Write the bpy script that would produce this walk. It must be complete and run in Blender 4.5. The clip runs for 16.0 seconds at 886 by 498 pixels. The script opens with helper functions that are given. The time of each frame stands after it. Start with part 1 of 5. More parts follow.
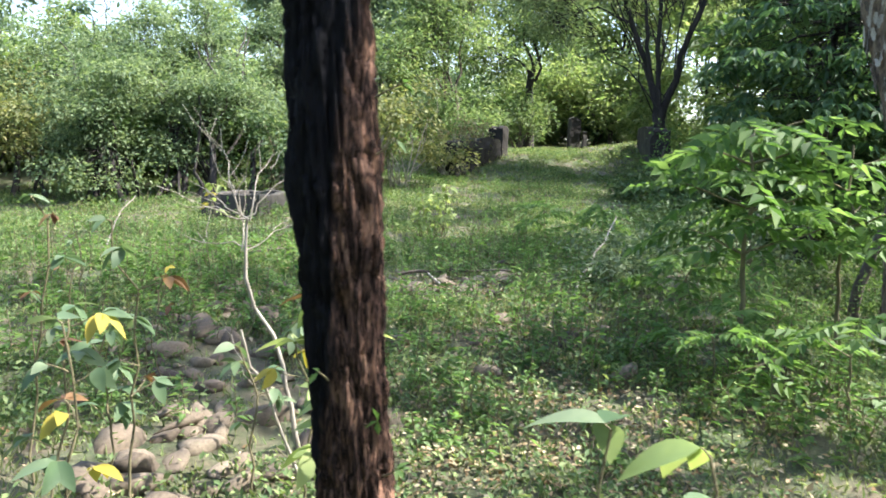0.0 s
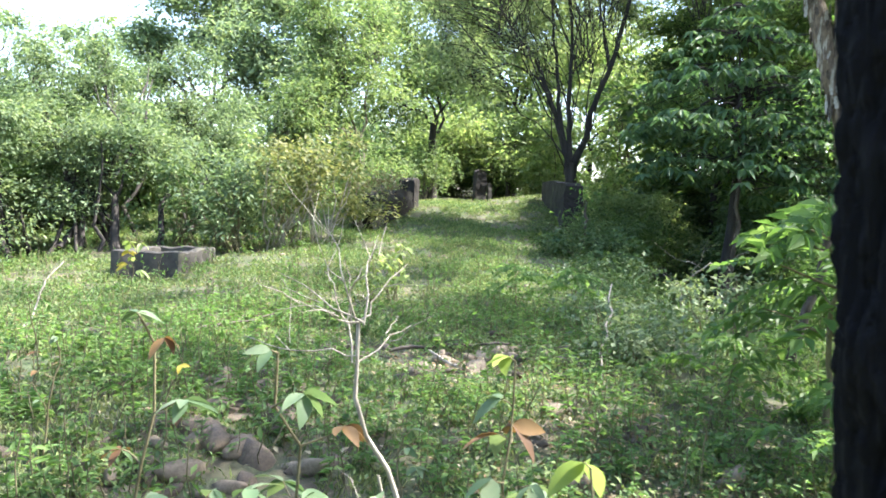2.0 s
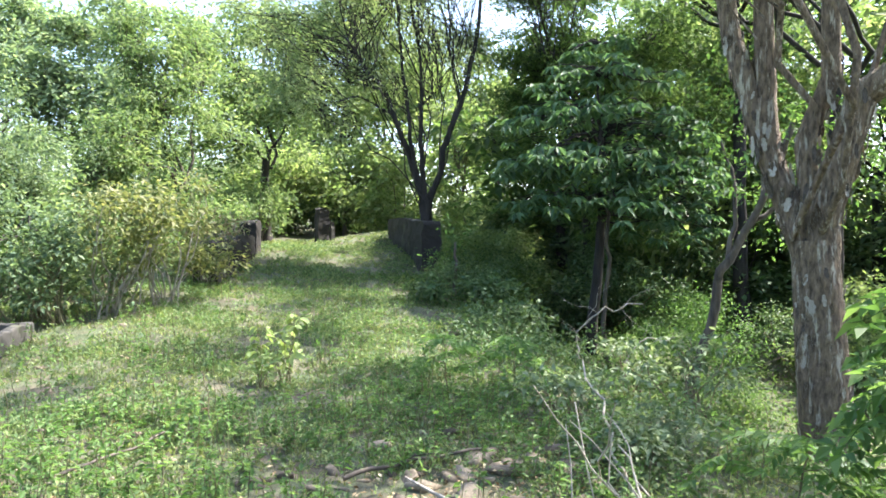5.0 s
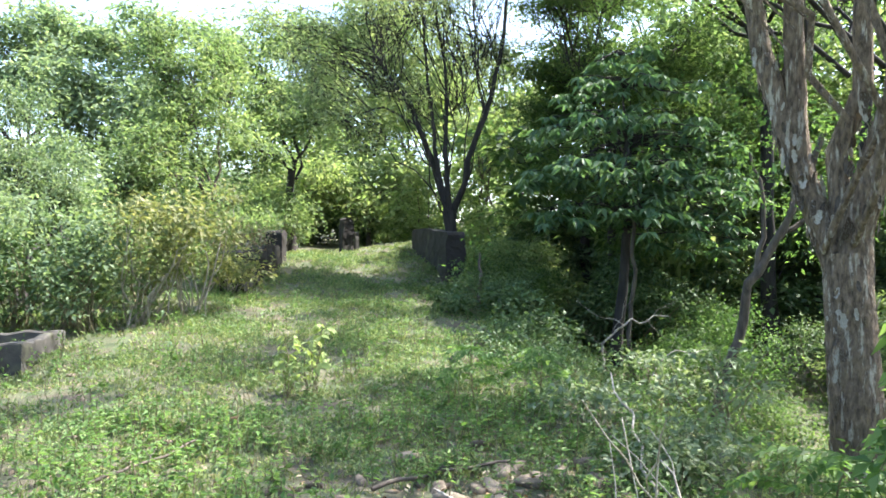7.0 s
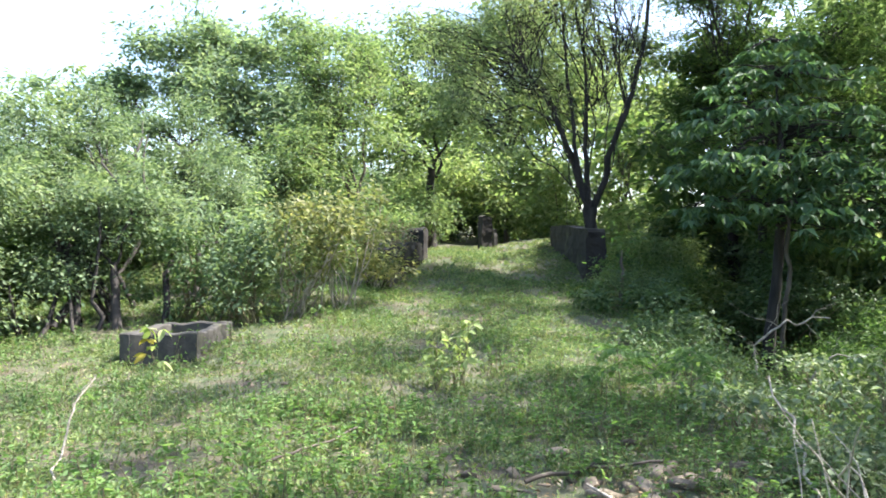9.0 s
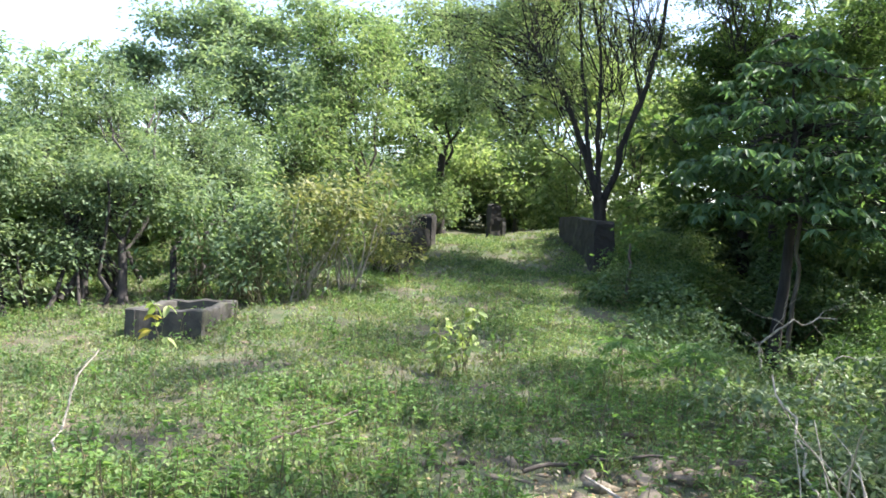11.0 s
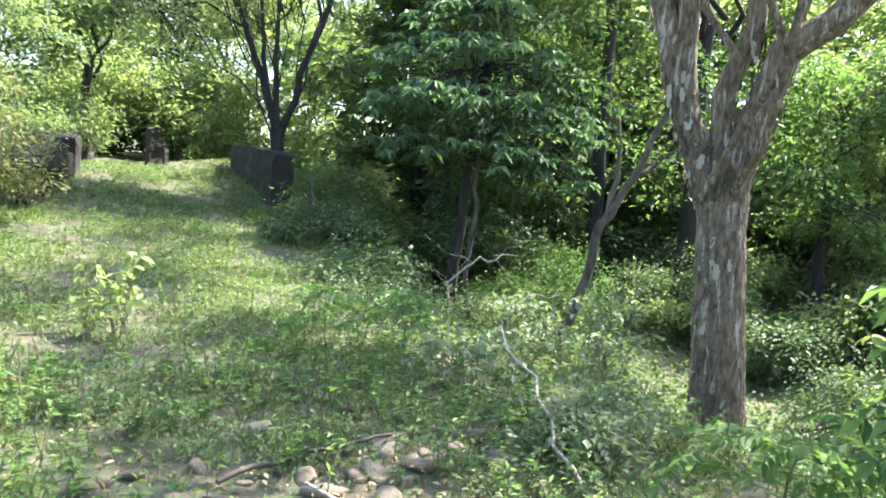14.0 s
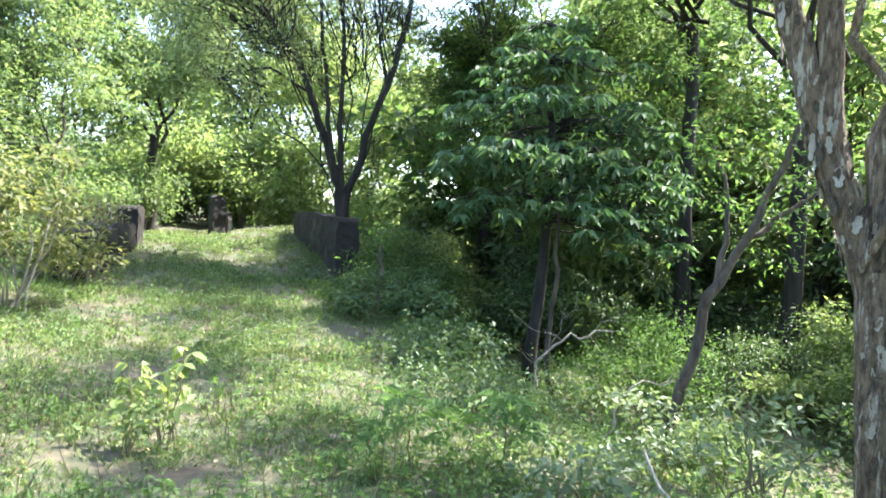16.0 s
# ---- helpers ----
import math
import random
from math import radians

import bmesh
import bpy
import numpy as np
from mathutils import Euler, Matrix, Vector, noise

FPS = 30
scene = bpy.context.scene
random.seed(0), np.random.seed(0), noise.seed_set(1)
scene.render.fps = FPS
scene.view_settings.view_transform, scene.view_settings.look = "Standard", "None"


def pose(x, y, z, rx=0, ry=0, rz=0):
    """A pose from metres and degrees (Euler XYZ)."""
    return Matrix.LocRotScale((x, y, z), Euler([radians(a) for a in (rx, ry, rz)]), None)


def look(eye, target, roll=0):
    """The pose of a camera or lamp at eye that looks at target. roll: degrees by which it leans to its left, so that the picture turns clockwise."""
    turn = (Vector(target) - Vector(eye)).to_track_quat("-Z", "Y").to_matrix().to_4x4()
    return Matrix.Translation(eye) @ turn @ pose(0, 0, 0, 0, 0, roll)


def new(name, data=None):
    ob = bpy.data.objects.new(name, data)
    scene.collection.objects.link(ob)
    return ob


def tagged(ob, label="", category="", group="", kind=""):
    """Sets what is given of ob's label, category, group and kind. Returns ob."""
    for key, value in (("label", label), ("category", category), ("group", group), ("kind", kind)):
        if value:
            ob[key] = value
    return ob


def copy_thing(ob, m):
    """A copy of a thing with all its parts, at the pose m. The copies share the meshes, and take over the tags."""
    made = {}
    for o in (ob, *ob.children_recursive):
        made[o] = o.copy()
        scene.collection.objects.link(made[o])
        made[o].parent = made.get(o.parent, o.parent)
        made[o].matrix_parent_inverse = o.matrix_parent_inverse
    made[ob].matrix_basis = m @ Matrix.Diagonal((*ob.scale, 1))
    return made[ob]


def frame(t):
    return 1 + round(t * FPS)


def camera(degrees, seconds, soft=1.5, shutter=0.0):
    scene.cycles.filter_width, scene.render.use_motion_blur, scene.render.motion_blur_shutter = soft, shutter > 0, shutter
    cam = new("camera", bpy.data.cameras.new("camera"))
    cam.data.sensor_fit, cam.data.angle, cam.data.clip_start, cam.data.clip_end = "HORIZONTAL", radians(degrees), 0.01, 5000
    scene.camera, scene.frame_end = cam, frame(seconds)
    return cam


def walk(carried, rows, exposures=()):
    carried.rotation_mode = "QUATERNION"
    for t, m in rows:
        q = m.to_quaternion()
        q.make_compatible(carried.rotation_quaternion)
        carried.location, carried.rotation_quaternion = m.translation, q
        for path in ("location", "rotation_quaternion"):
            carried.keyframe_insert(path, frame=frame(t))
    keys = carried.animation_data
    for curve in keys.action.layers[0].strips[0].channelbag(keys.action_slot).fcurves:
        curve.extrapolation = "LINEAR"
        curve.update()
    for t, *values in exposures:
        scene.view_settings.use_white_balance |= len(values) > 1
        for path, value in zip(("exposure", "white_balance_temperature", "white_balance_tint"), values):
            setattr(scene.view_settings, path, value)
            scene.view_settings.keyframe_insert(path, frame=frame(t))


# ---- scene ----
cam = camera(60.7, 16.0, 1.7, 0.22)
METRES, EYE, TILT, LEAN, TURN = 6.5, 1.5, -7.0, -2.0, 0.0
ROWS = [
    (0.0, 0.0, 0.0, 0.0, 0.0, 0.0, -0.0),
    (0.5, -0.0557, 0.0285, 0.0077, -0.82, 0.19, -3.61),
    (1.0, -0.1073, 0.0699, 0.0188, -6.56, 0.27, -1.53),
    (1.5, -0.1372, 0.0893, 0.0344, -10.83, 3.7, 1.0),
    (2.0, -0.1598, 0.1124, 0.035, -9.49, 3.5, 0.56),
    (2.5, -0.1819, 0.1693, 0.0447, -9.53, 6.06, 2.55),
    (3.0, -0.223, 0.2131, 0.0659, -6.65, 4.64, 1.76),
    (3.5, -0.2752, 0.2658, 0.0873, -11.31, 3.48, 5.18),
    (4.0, -0.2802, 0.303, 0.1097, -21.65, 4.28, 4.24),
    (4.5, -0.2706, 0.3482, 0.1224, -24.89, 6.81, 5.93),
    (5.0, -0.2708, 0.3541, 0.1171, -23.41, 5.06, 4.3),
    (7.5, -0.2853, 0.3539, 0.1204, -20.52, 6.53, 3.67),
    (8.0, -0.2967, 0.3446, 0.1227, -15.66, 7.7, 2.77),
    (8.5, -0.2979, 0.3402, 0.1206, -14.2, 6.94, 2.44),
    (9.0, -0.3035, 0.3362, 0.1212, -11.63, 6.24, 2.78),
    (9.5, -0.3081, 0.3307, 0.1224, -8.31, 6.53, 1.64),
    (12.0, -0.2967, 0.3725, 0.1233, -17.41, 3.83, 0.74),
    (12.5, -0.3138, 0.411, 0.1302, -24.37, 2.44, 2.51),
    (13.0, -0.3078, 0.4425, 0.1381, -31.85, 0.51, 1.78),
    (13.5, -0.2788, 0.4998, 0.1274, -34.11, 2.86, 4.39),
    (14.0, -0.2599, 0.5463, 0.1356, -36.13, -0.19, 1.47),
    (14.5, -0.2323, 0.6014, 0.1457, -39.99, 2.59, -1.25),
    (15.0, -0.2244, 0.6475, 0.1622, -33.44, 3.01, -1.03),
    (15.5, -0.2183, 0.6682, 0.1661, -30.75, 1.57, 0.96),
    (16.0, -0.1982, 0.7152, 0.1729, -31.6, 4.39, 2.31),
]
walk(cam, [(t, pose(0, 0, EYE, TILT, LEAN, TURN) @ pose(METRES * x, METRES * y, METRES * z, 90 + pitch, roll, yaw)) for t, x, y, z, yaw, pitch, roll in ROWS],
     [(0, 1.9, 6290, 14), (0.5, 2.3, 6290, 14), (1, 2.23, 6290, 14), (1.5, 2.43, 6290, 14), (2.5, 2.27, 6290, 14), (3.5, 2.08, 6290, 14), (4.5, 2.28, 6290, 14), (5, 2.3, 6290, 14), (8, 2.2, 6290, 14), (9, 2.06, 6290, 14), (12, 1.92, 6290, 14), (13, 2.3, 6290, 14), (13.5, 2.55, 6290, 14), (14, 2.56, 6290, 14), (14.5, 2.62, 6290, 14), (16, 2.58, 6290, 14)])

# ---- light ----
SUN_AZ, SUN_EL = 88.0, 54.0          # degrees from the way ahead (left is minus), above the horizon
world = bpy.data.worlds.new("sky")
scene.world = world
world.use_nodes = True
wn = world.node_tree.nodes
sky = wn.new("ShaderNodeTexSky")
sky.sky_type, sky.sun_disc = "NISHITA", False
sky.sun_elevation, sky.sun_rotation = radians(SUN_EL), radians(SUN_AZ)
sky.air_density, sky.dust_density = 1.0, 2.0
wn["Background"].inputs["Strength"].default_value = 0.15
world.node_tree.links.new(sky.outputs[0], wn["Background"].inputs["Color"])
sun = new("sun", bpy.data.lights.new("sun", "SUN"))
sun.data.energy, sun.data.angle, sun.data.color = 5.0, radians(0.6), (1.0, 0.95, 0.86)
SUN_DIR = Vector((math.sin(radians(SUN_AZ)) * math.cos(radians(SUN_EL)), math.cos(radians(SUN_AZ)) * math.cos(radians(SUN_EL)), math.sin(radians(SUN_EL))))
sun.matrix_world = look(SUN_DIR * 60, (0, 0, 0))

# ---- materials ----


def node_mat(name):
    m = bpy.data.materials.new(name)
    m.use_nodes = True
    nt = m.node_tree
    return m, nt, nt.nodes["Principled BSDF"], nt.nodes["Material Output"]


def ramp(nt, stops, fac):
    r = nt.nodes.new("ShaderNodeValToRGB")
    e = r.color_ramp.elements
    while len(e) < len(stops):
        e.new(0.5)
    for k, (p, c) in zip(e, stops):
        k.position, k.color = p, (*c, 1)
    nt.links.new(fac, r.inputs["Fac"])
    return r.outputs["Color"]


def noise_tex(nt, scale, detail=4.0, stretch=(1, 1, 1), rough=0.6):
    tc = nt.nodes.new("ShaderNodeTexCoord")
    mp = nt.nodes.new("ShaderNodeMapping")
    mp.inputs["Scale"].default_value = stretch
    n = nt.nodes.new("ShaderNodeTexNoise")
    n.inputs["Scale"].default_value, n.inputs["Detail"].default_value, n.inputs["Roughness"].default_value = scale, detail, rough
    nt.links.new(tc.outputs["Object"], mp.inputs["Vector"])
    nt.links.new(mp.outputs["Vector"], n.inputs["Vector"])
    return n.outputs["Fac"]


def mixed(nt, a, b, fac, mode="MIX"):
    n = nt.nodes.new("ShaderNodeMix")
    n.data_type, n.blend_type = "RGBA", mode
    for sock, v in ((n.inputs[0], fac), (n.inputs[6], a), (n.inputs[7], b)):
        if hasattr(v, "is_linked"):
            nt.links.new(v, sock)
        else:
            sock.default_value = v if isinstance(v, float) else (*v, 1)
    return n.outputs[2]


def bumped(nt, bsdf, heightsock, strength, distance):
    b = nt.nodes.new("ShaderNodeBump")
    b.inputs["Strength"].default_value, b.inputs["Distance"].default_value = strength, distance
    nt.links.new(heightsock, b.inputs["Height"])
    nt.links.new(b.outputs["Normal"], bsdf.inputs["Normal"])


def leaf_mat(name, dark, mid, light, glow=0.4, gloss=0.45, per_object=False):
    """Leaves: colour varies leaf by leaf and in wide drifts; light passes through them."""
    m, nt, p, out = node_mat(name)
    src = nt.nodes.new("ShaderNodeObjectInfo" if per_object else "ShaderNodeNewGeometry")
    rnd = src.outputs["Random"] if per_object else src.outputs["Random Per Island"]
    col = ramp(nt, ((0.0, dark), (0.5, mid), (1.0, light)), rnd)
    drift = ramp(nt, ((0.3, (0.65, 0.75, 0.7)), (0.7, (1.2, 1.15, 1.0))), noise_tex(nt, 0.9, 3))
    col = mixed(nt, col, drift, 0.8, "MULTIPLY")
    nt.links.new(col, p.inputs["Base Color"])
    p.inputs["Roughness"].default_value = gloss + 0.12
    p.inputs["Specular IOR Level"].default_value = 0.3
    t = nt.nodes.new("ShaderNodeBsdfTranslucent")
    warm = mixed(nt, col, (1.36, 1.4, 0.85), 1.0, "MULTIPLY")
    nt.links.new(warm, t.inputs["Color"])
    mx = nt.nodes.new("ShaderNodeMixShader")
    mx.inputs["Fac"].default_value = glow
    nt.links.new(p.outputs[0], mx.inputs[1])
    nt.links.new(t.outputs[0], mx.inputs[2])
    nt.links.new(mx.outputs[0], out.inputs["Surface"])
    return m


def bark_mat(name, dark, light, patch=None, scale=9.0, stretch=(1, 1, 0.18), relief=0.6, depth=0.02):
    m, nt, p, out = node_mat(name)
    n1 = noise_tex(nt, scale, 6, stretch)
    col = ramp(nt, ((0.32, dark), (0.68, light)), n1)
    if patch:
        n2 = noise_tex(nt, scale * 0.55, 7, (1, 1, 0.16), 0.7)
        f = ramp(nt, ((0.54, (0, 0, 0)), (0.62, (1, 1, 1))), n2)
        col = mixed(nt, col, patch, f)
    fine = ramp(nt, ((0.3, (0.7, 0.7, 0.7)), (0.7, (1.15, 1.15, 1.15))), noise_tex(nt, scale * 6, 3, stretch))
    col = mixed(nt, col, fine, 0.7, "MULTIPLY")
    nt.links.new(col, p.inputs["Base Color"])
    p.inputs["Roughness"].default_value = 0.9
    bumped(nt, p, n1, relief, depth)
    return m


def stone_mat(name, dark, mid, light, scale=6.0):
    m, nt, p, out = node_mat(name)
    info = nt.nodes.new("ShaderNodeObjectInfo")
    base = ramp(nt, ((0.0, dark), (0.5, mid), (1.0, light)), info.outputs["Random"])
    spots = ramp(nt, ((0.3, (0.5, 0.5, 0.48)), (0.65, (1.2, 1.18, 1.12))), noise_tex(nt, scale, 8))
    col = mixed(nt, base, spots, 0.9, "MULTIPLY")
    moss = ramp(nt, ((0.56, (0, 0, 0)), (0.7, (1, 1, 1))), noise_tex(nt, scale * 0.5, 5))
    col = mixed(nt, col, (0.09, 0.1, 0.05), mixed(nt, (0, 0, 0), moss, 0.55))
    nt.links.new(col, p.inputs["Base Color"])
    p.inputs["Roughness"].default_value = 0.85
    bumped(nt, p, noise_tex(nt, scale * 4, 8), 0.5, 0.01)
    return m


def ground_mat():
    m, nt, p, out = node_mat("soil and litter")
    n1, n2, n3 = noise_tex(nt, 2.2, 10, (1, 1, 1), 0.72), noise_tex(nt, 9.0, 10, (1, 1, 1), 0.72), noise_tex(nt, 60.0, 5)
    soil = ramp(nt, ((0.3, (0.05, 0.038, 0.025)), (0.5, (0.1, 0.076, 0.05)), (0.72, (0.2, 0.155, 0.1))), n2)
    green = ramp(nt, ((0.35, (0.03, 0.045, 0.018)), (0.65, (0.1, 0.13, 0.055))), n3)
    f = ramp(nt, ((0.36, (0, 0, 0)), (0.6, (1, 1, 1))), n1)
    col = mixed(nt, soil, green, f)
    nt.links.new(col, p.inputs["Base Color"])
    p.inputs["Roughness"].default_value = 0.95
    bumped(nt, p, n2, 0.8, 0.04)
    return m


def char_mat():
    """Half-burnt bark: red-brown fibrous plates, charred black over one flank and the upper part."""
    m, nt, p, out = node_mat("charred bark")
    n1 = noise_tex(nt, 44.0, 6, (1, 1, 0.17), 0.62)
    n0 = noise_tex(nt, 24.0, 6, (1, 1, 0.5), 0.7)
    plates = ramp(nt, ((0.36, (0.3, 0.185, 0.125)), (0.44, (0.11, 0.065, 0.048)), (0.5, (0.006, 0.005, 0.004)), (0.55, (0.085, 0.052, 0.04)), (0.66, (0.27, 0.16, 0.11))), n1)
    col = mixed(nt, plates, ramp(nt, ((0.35, (0.25, 0.25, 0.27)), (0.62, (1.15, 1.1, 1.05))), n0), 0.9, "MULTIPLY")
    tc = nt.nodes.new("ShaderNodeTexCoord")
    sep = nt.nodes.new("ShaderNodeSeparateXYZ")
    nt.links.new(tc.outputs["Object"], sep.inputs[0])
    ma = nt.nodes.new("ShaderNodeMath")
    ma.operation = "MULTIPLY_ADD"
    ma.inputs[1].default_value, ma.inputs[2].default_value = -8.0, -0.36
    nt.links.new(sep.outputs["X"], ma.inputs[0])
    up = nt.nodes.new("ShaderNodeMath")
    up.operation = "MULTIPLY_ADD"
    up.inputs[1].default_value = 0.35
    nt.links.new(sep.outputs["Z"], up.inputs[0])
    nt.links.new(ma.outputs[0], up.inputs[2])
    ad = nt.nodes.new("ShaderNodeMath")
    ad.operation = "MULTIPLY_ADD"
    ad.inputs[1].default_value = 0.9
    nt.links.new(noise_tex(nt, 6.0, 5, (1, 1, 0.3)), ad.inputs[0])
    nt.links.new(up.outputs[0], ad.inputs[2])
    f = ramp(nt, ((0.6, (0, 0, 0)), (0.8, (1, 1, 1))), ad.outputs[0])
    col = mixed(nt, col, (0.009, 0.009, 0.011), f)
    nt.links.new(col, p.inputs["Base Color"])
    p.inputs["Roughness"].default_value = 0.9
    p.inputs["Specular IOR Level"].default_value = 0.15
    bumped(nt, p, n1, 1.0, 0.035)
    return m


M_GROUND = ground_mat()
M_GRASS = leaf_mat("grass", (0.1, 0.15, 0.065), (0.18, 0.235, 0.105), (0.33, 0.345, 0.19), 0.4, 0.6)
M_HERB = leaf_mat("herb leaves", (0.075, 0.13, 0.055), (0.135, 0.205, 0.085), (0.25, 0.305, 0.135), 0.38, 0.5)
M_DRYLEAF = leaf_mat("dry leaves", (0.14, 0.085, 0.045), (0.28, 0.205, 0.125), (0.46, 0.4, 0.29), 0.15, 0.7)
M_SILVER = leaf_mat("silvery shrub leaves", (0.068, 0.112, 0.07), (0.14, 0.2, 0.115), (0.26, 0.32, 0.2), 0.45, 0.58)
# Lightened and greyed a little: some haze is put into this colour.
M_FEATHER = leaf_mat("feathery leaves", (0.085, 0.14, 0.068), (0.15, 0.215, 0.102), (0.245, 0.295, 0.155), 0.53, 0.5)
# Also used in the hollow, where its darkness stands in for shade.
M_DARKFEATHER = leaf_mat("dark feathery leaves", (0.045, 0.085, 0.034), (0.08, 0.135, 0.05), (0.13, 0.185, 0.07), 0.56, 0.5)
# Sunlit glow and haze are mixed into this yellow-green.
M_YELLOW = leaf_mat("yellow-green leaves", (0.115, 0.175, 0.072), (0.195, 0.262, 0.115), (0.31, 0.35, 0.19), 0.55, 0.5)
M_SOFT = leaf_mat("pale feathery leaves", (0.13, 0.175, 0.1), (0.205, 0.26, 0.15), (0.31, 0.35, 0.22), 0.58, 0.5)
M_BIG = leaf_mat("large dark leaves", (0.05, 0.105, 0.06), (0.09, 0.165, 0.086), (0.145, 0.22, 0.13), 0.42, 0.42)
# Pale bush leaves made lighter still, with sunlight put into the colour.
M_SUNBUSH = leaf_mat("pale bush leaves brightened for sun", (0.085, 0.13, 0.066), (0.155, 0.21, 0.115), (0.28, 0.325, 0.21), 0.38, 0.35)
M_PALE = leaf_mat("pale shrub leaves", (0.102, 0.129, 0.054), (0.177, 0.197, 0.088), (0.299, 0.286, 0.136), 0.42, 0.45)
M_BUSH = leaf_mat("bush leaves", (0.05, 0.092, 0.043), (0.091, 0.155, 0.062), (0.167, 0.225, 0.11), 0.35, 0.38)
# Lightened and greyed leaves: the distance haze is in their colour.
M_FAR_HAZED = leaf_mat("far leaves paled for haze", (0.11, 0.165, 0.115), (0.18, 0.25, 0.165), (0.28, 0.335, 0.225), 0.5, 0.55)
M_FERN = leaf_mat("fresh compound leaves", (0.065, 0.13, 0.042), (0.11, 0.2, 0.06), (0.185, 0.28, 0.105), 0.5, 0.42)
M_LEAF = leaf_mat("broad leaves", (0.082, 0.136, 0.07), (0.122, 0.184, 0.102), (0.196, 0.248, 0.156), 0.35, 0.4, True)
M_LEAFPALE = leaf_mat("pale fresh leaves", (0.204, 0.272, 0.102), (0.289, 0.357, 0.145), (0.383, 0.425, 0.204), 0.4, 0.45, True)
M_LEAFYELLOW = leaf_mat("yellow leaves", (0.3, 0.25, 0.04), (0.4, 0.33, 0.06), (0.5, 0.42, 0.1), 0.35, 0.5, True)
M_LEAFRED = leaf_mat("reddish leaves", (0.1, 0.055, 0.034), (0.165, 0.085, 0.045), (0.22, 0.135, 0.06), 0.28, 0.5, True)
M_BARK = bark_mat("grey-brown bark", (0.035, 0.028, 0.022), (0.16, 0.13, 0.1))
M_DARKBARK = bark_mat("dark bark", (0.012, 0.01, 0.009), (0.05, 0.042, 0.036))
M_PALEBARK = bark_mat("flaky pale bark", (0.06, 0.043, 0.028), (0.31, 0.225, 0.145), (0.5, 0.44, 0.34), 26.0, (1, 1, 0.3), 1.0, 0.07)
M_TWIG = bark_mat("bleached twig", (0.2, 0.17, 0.13), (0.45, 0.41, 0.34), None, 30.0)
M_STEM = bark_mat("green-brown stem", (0.09, 0.08, 0.04), (0.22, 0.19, 0.1), None, 30.0)
M_CHAR = char_mat()
M_STONE = stone_mat("river stone", (0.075, 0.058, 0.042), (0.135, 0.106, 0.076), (0.24, 0.198, 0.143), 7.0)
M_RUIN = stone_mat("blackened masonry", (0.016, 0.0135, 0.011), (0.021, 0.0175, 0.014), (0.028, 0.023, 0.019), 3.5)
M_TANK = stone_mat("weathered grey masonry", (0.05, 0.048, 0.044), (0.07, 0.066, 0.06), (0.1, 0.094, 0.085), 7.0)

# ---- ground ----


def smooth(a):
    a = np.clip(a, 0.0, 1.0)
    return a * a * (3 - 2 * a)


def height(x, y):
    x, y = np.asarray(x, float), np.asarray(y, float)
    z = np.interp(y, (-40, -2, 1, 3, 5, 7, 10, 13, 20, 23, 26, 30, 45, 120), (-0.3, -0.15, -0.05, 0.08, 0.3, 0.38, 0.32, 0.46, 1.05, 1.6, 1.78, 1.9, 2.6, 5.0))
    z = z - 0.05 * np.clip(-x - 1.5, 0, 12) * smooth((y - 4) / 8)
    edge = np.interp(y, (-5, 3, 5, 8, 12, 16, 25, 40), (1.6, 1.9, 2.2, 2.7, 3.6, 4.6, 7.0, 10.0))
    z = z - 1.25 * smooth((x - edge) / 2.8) + 1.3 * smooth((x - edge - 6.0) / 9.0)
    z = z + 0.45 * np.exp(-((x - 7.4) ** 2 + (y - 27.5) ** 2) / 6.0)
    z = z + 0.2 * np.exp(-((x + 1.9) ** 2 + (y - 2.3) ** 2) / 0.9)
    z = z + 0.05 * np.sin(1.3 * x + 0.7 * y) * np.sin(0.9 * y - 0.5 * x + 1) + 0.02 * np.sin(3.1 * x + 1.1) * np.sin(2.7 * y + 0.4)
    return z


def ground_z(x, y):
    return float(height(x, y))


def mesh_np(name, verts, faces, material, parent=None, smooth_shade=False):
    """One mesh object from arrays; faces all have the same number of corners."""
    verts, faces = np.asarray(verts, np.float32), np.asarray(faces, np.int32)
    me = bpy.data.meshes.new(name)
    k = faces.shape[1]
    me.vertices.add(len(verts))
    me.vertices.foreach_set("co", verts.ravel())
    me.loops.add(faces.size)
    me.loops.foreach_set("vertex_index", faces.ravel())
    me.polygons.add(len(faces))
    me.polygons.foreach_set("loop_start", np.arange(0, faces.size, k, dtype=np.int32))
    me.polygons.foreach_set("loop_total", np.full(len(faces), k, np.int32))
    if smooth_shade:
        me.polygons.foreach_set("use_smooth", np.ones(len(faces), bool))
    me.update(calc_edges=True)
    me.materials.append(material)
    ob = new(name, me)
    ob.parent = parent
    return ob


def part(name, bm, material, parent, label=""):
    me = bpy.data.meshes.new(name)
    bm.to_mesh(me)
    bm.free()
    me.materials.append(material)
    ob = new(name, me)
    ob.parent = parent
    return tagged(ob, label)


def thing(name, label, category, at=(0, 0, 0), group="", kind=""):
    ob = new(name)
    ob.location = at
    return tagged(ob, label, category, group, kind)


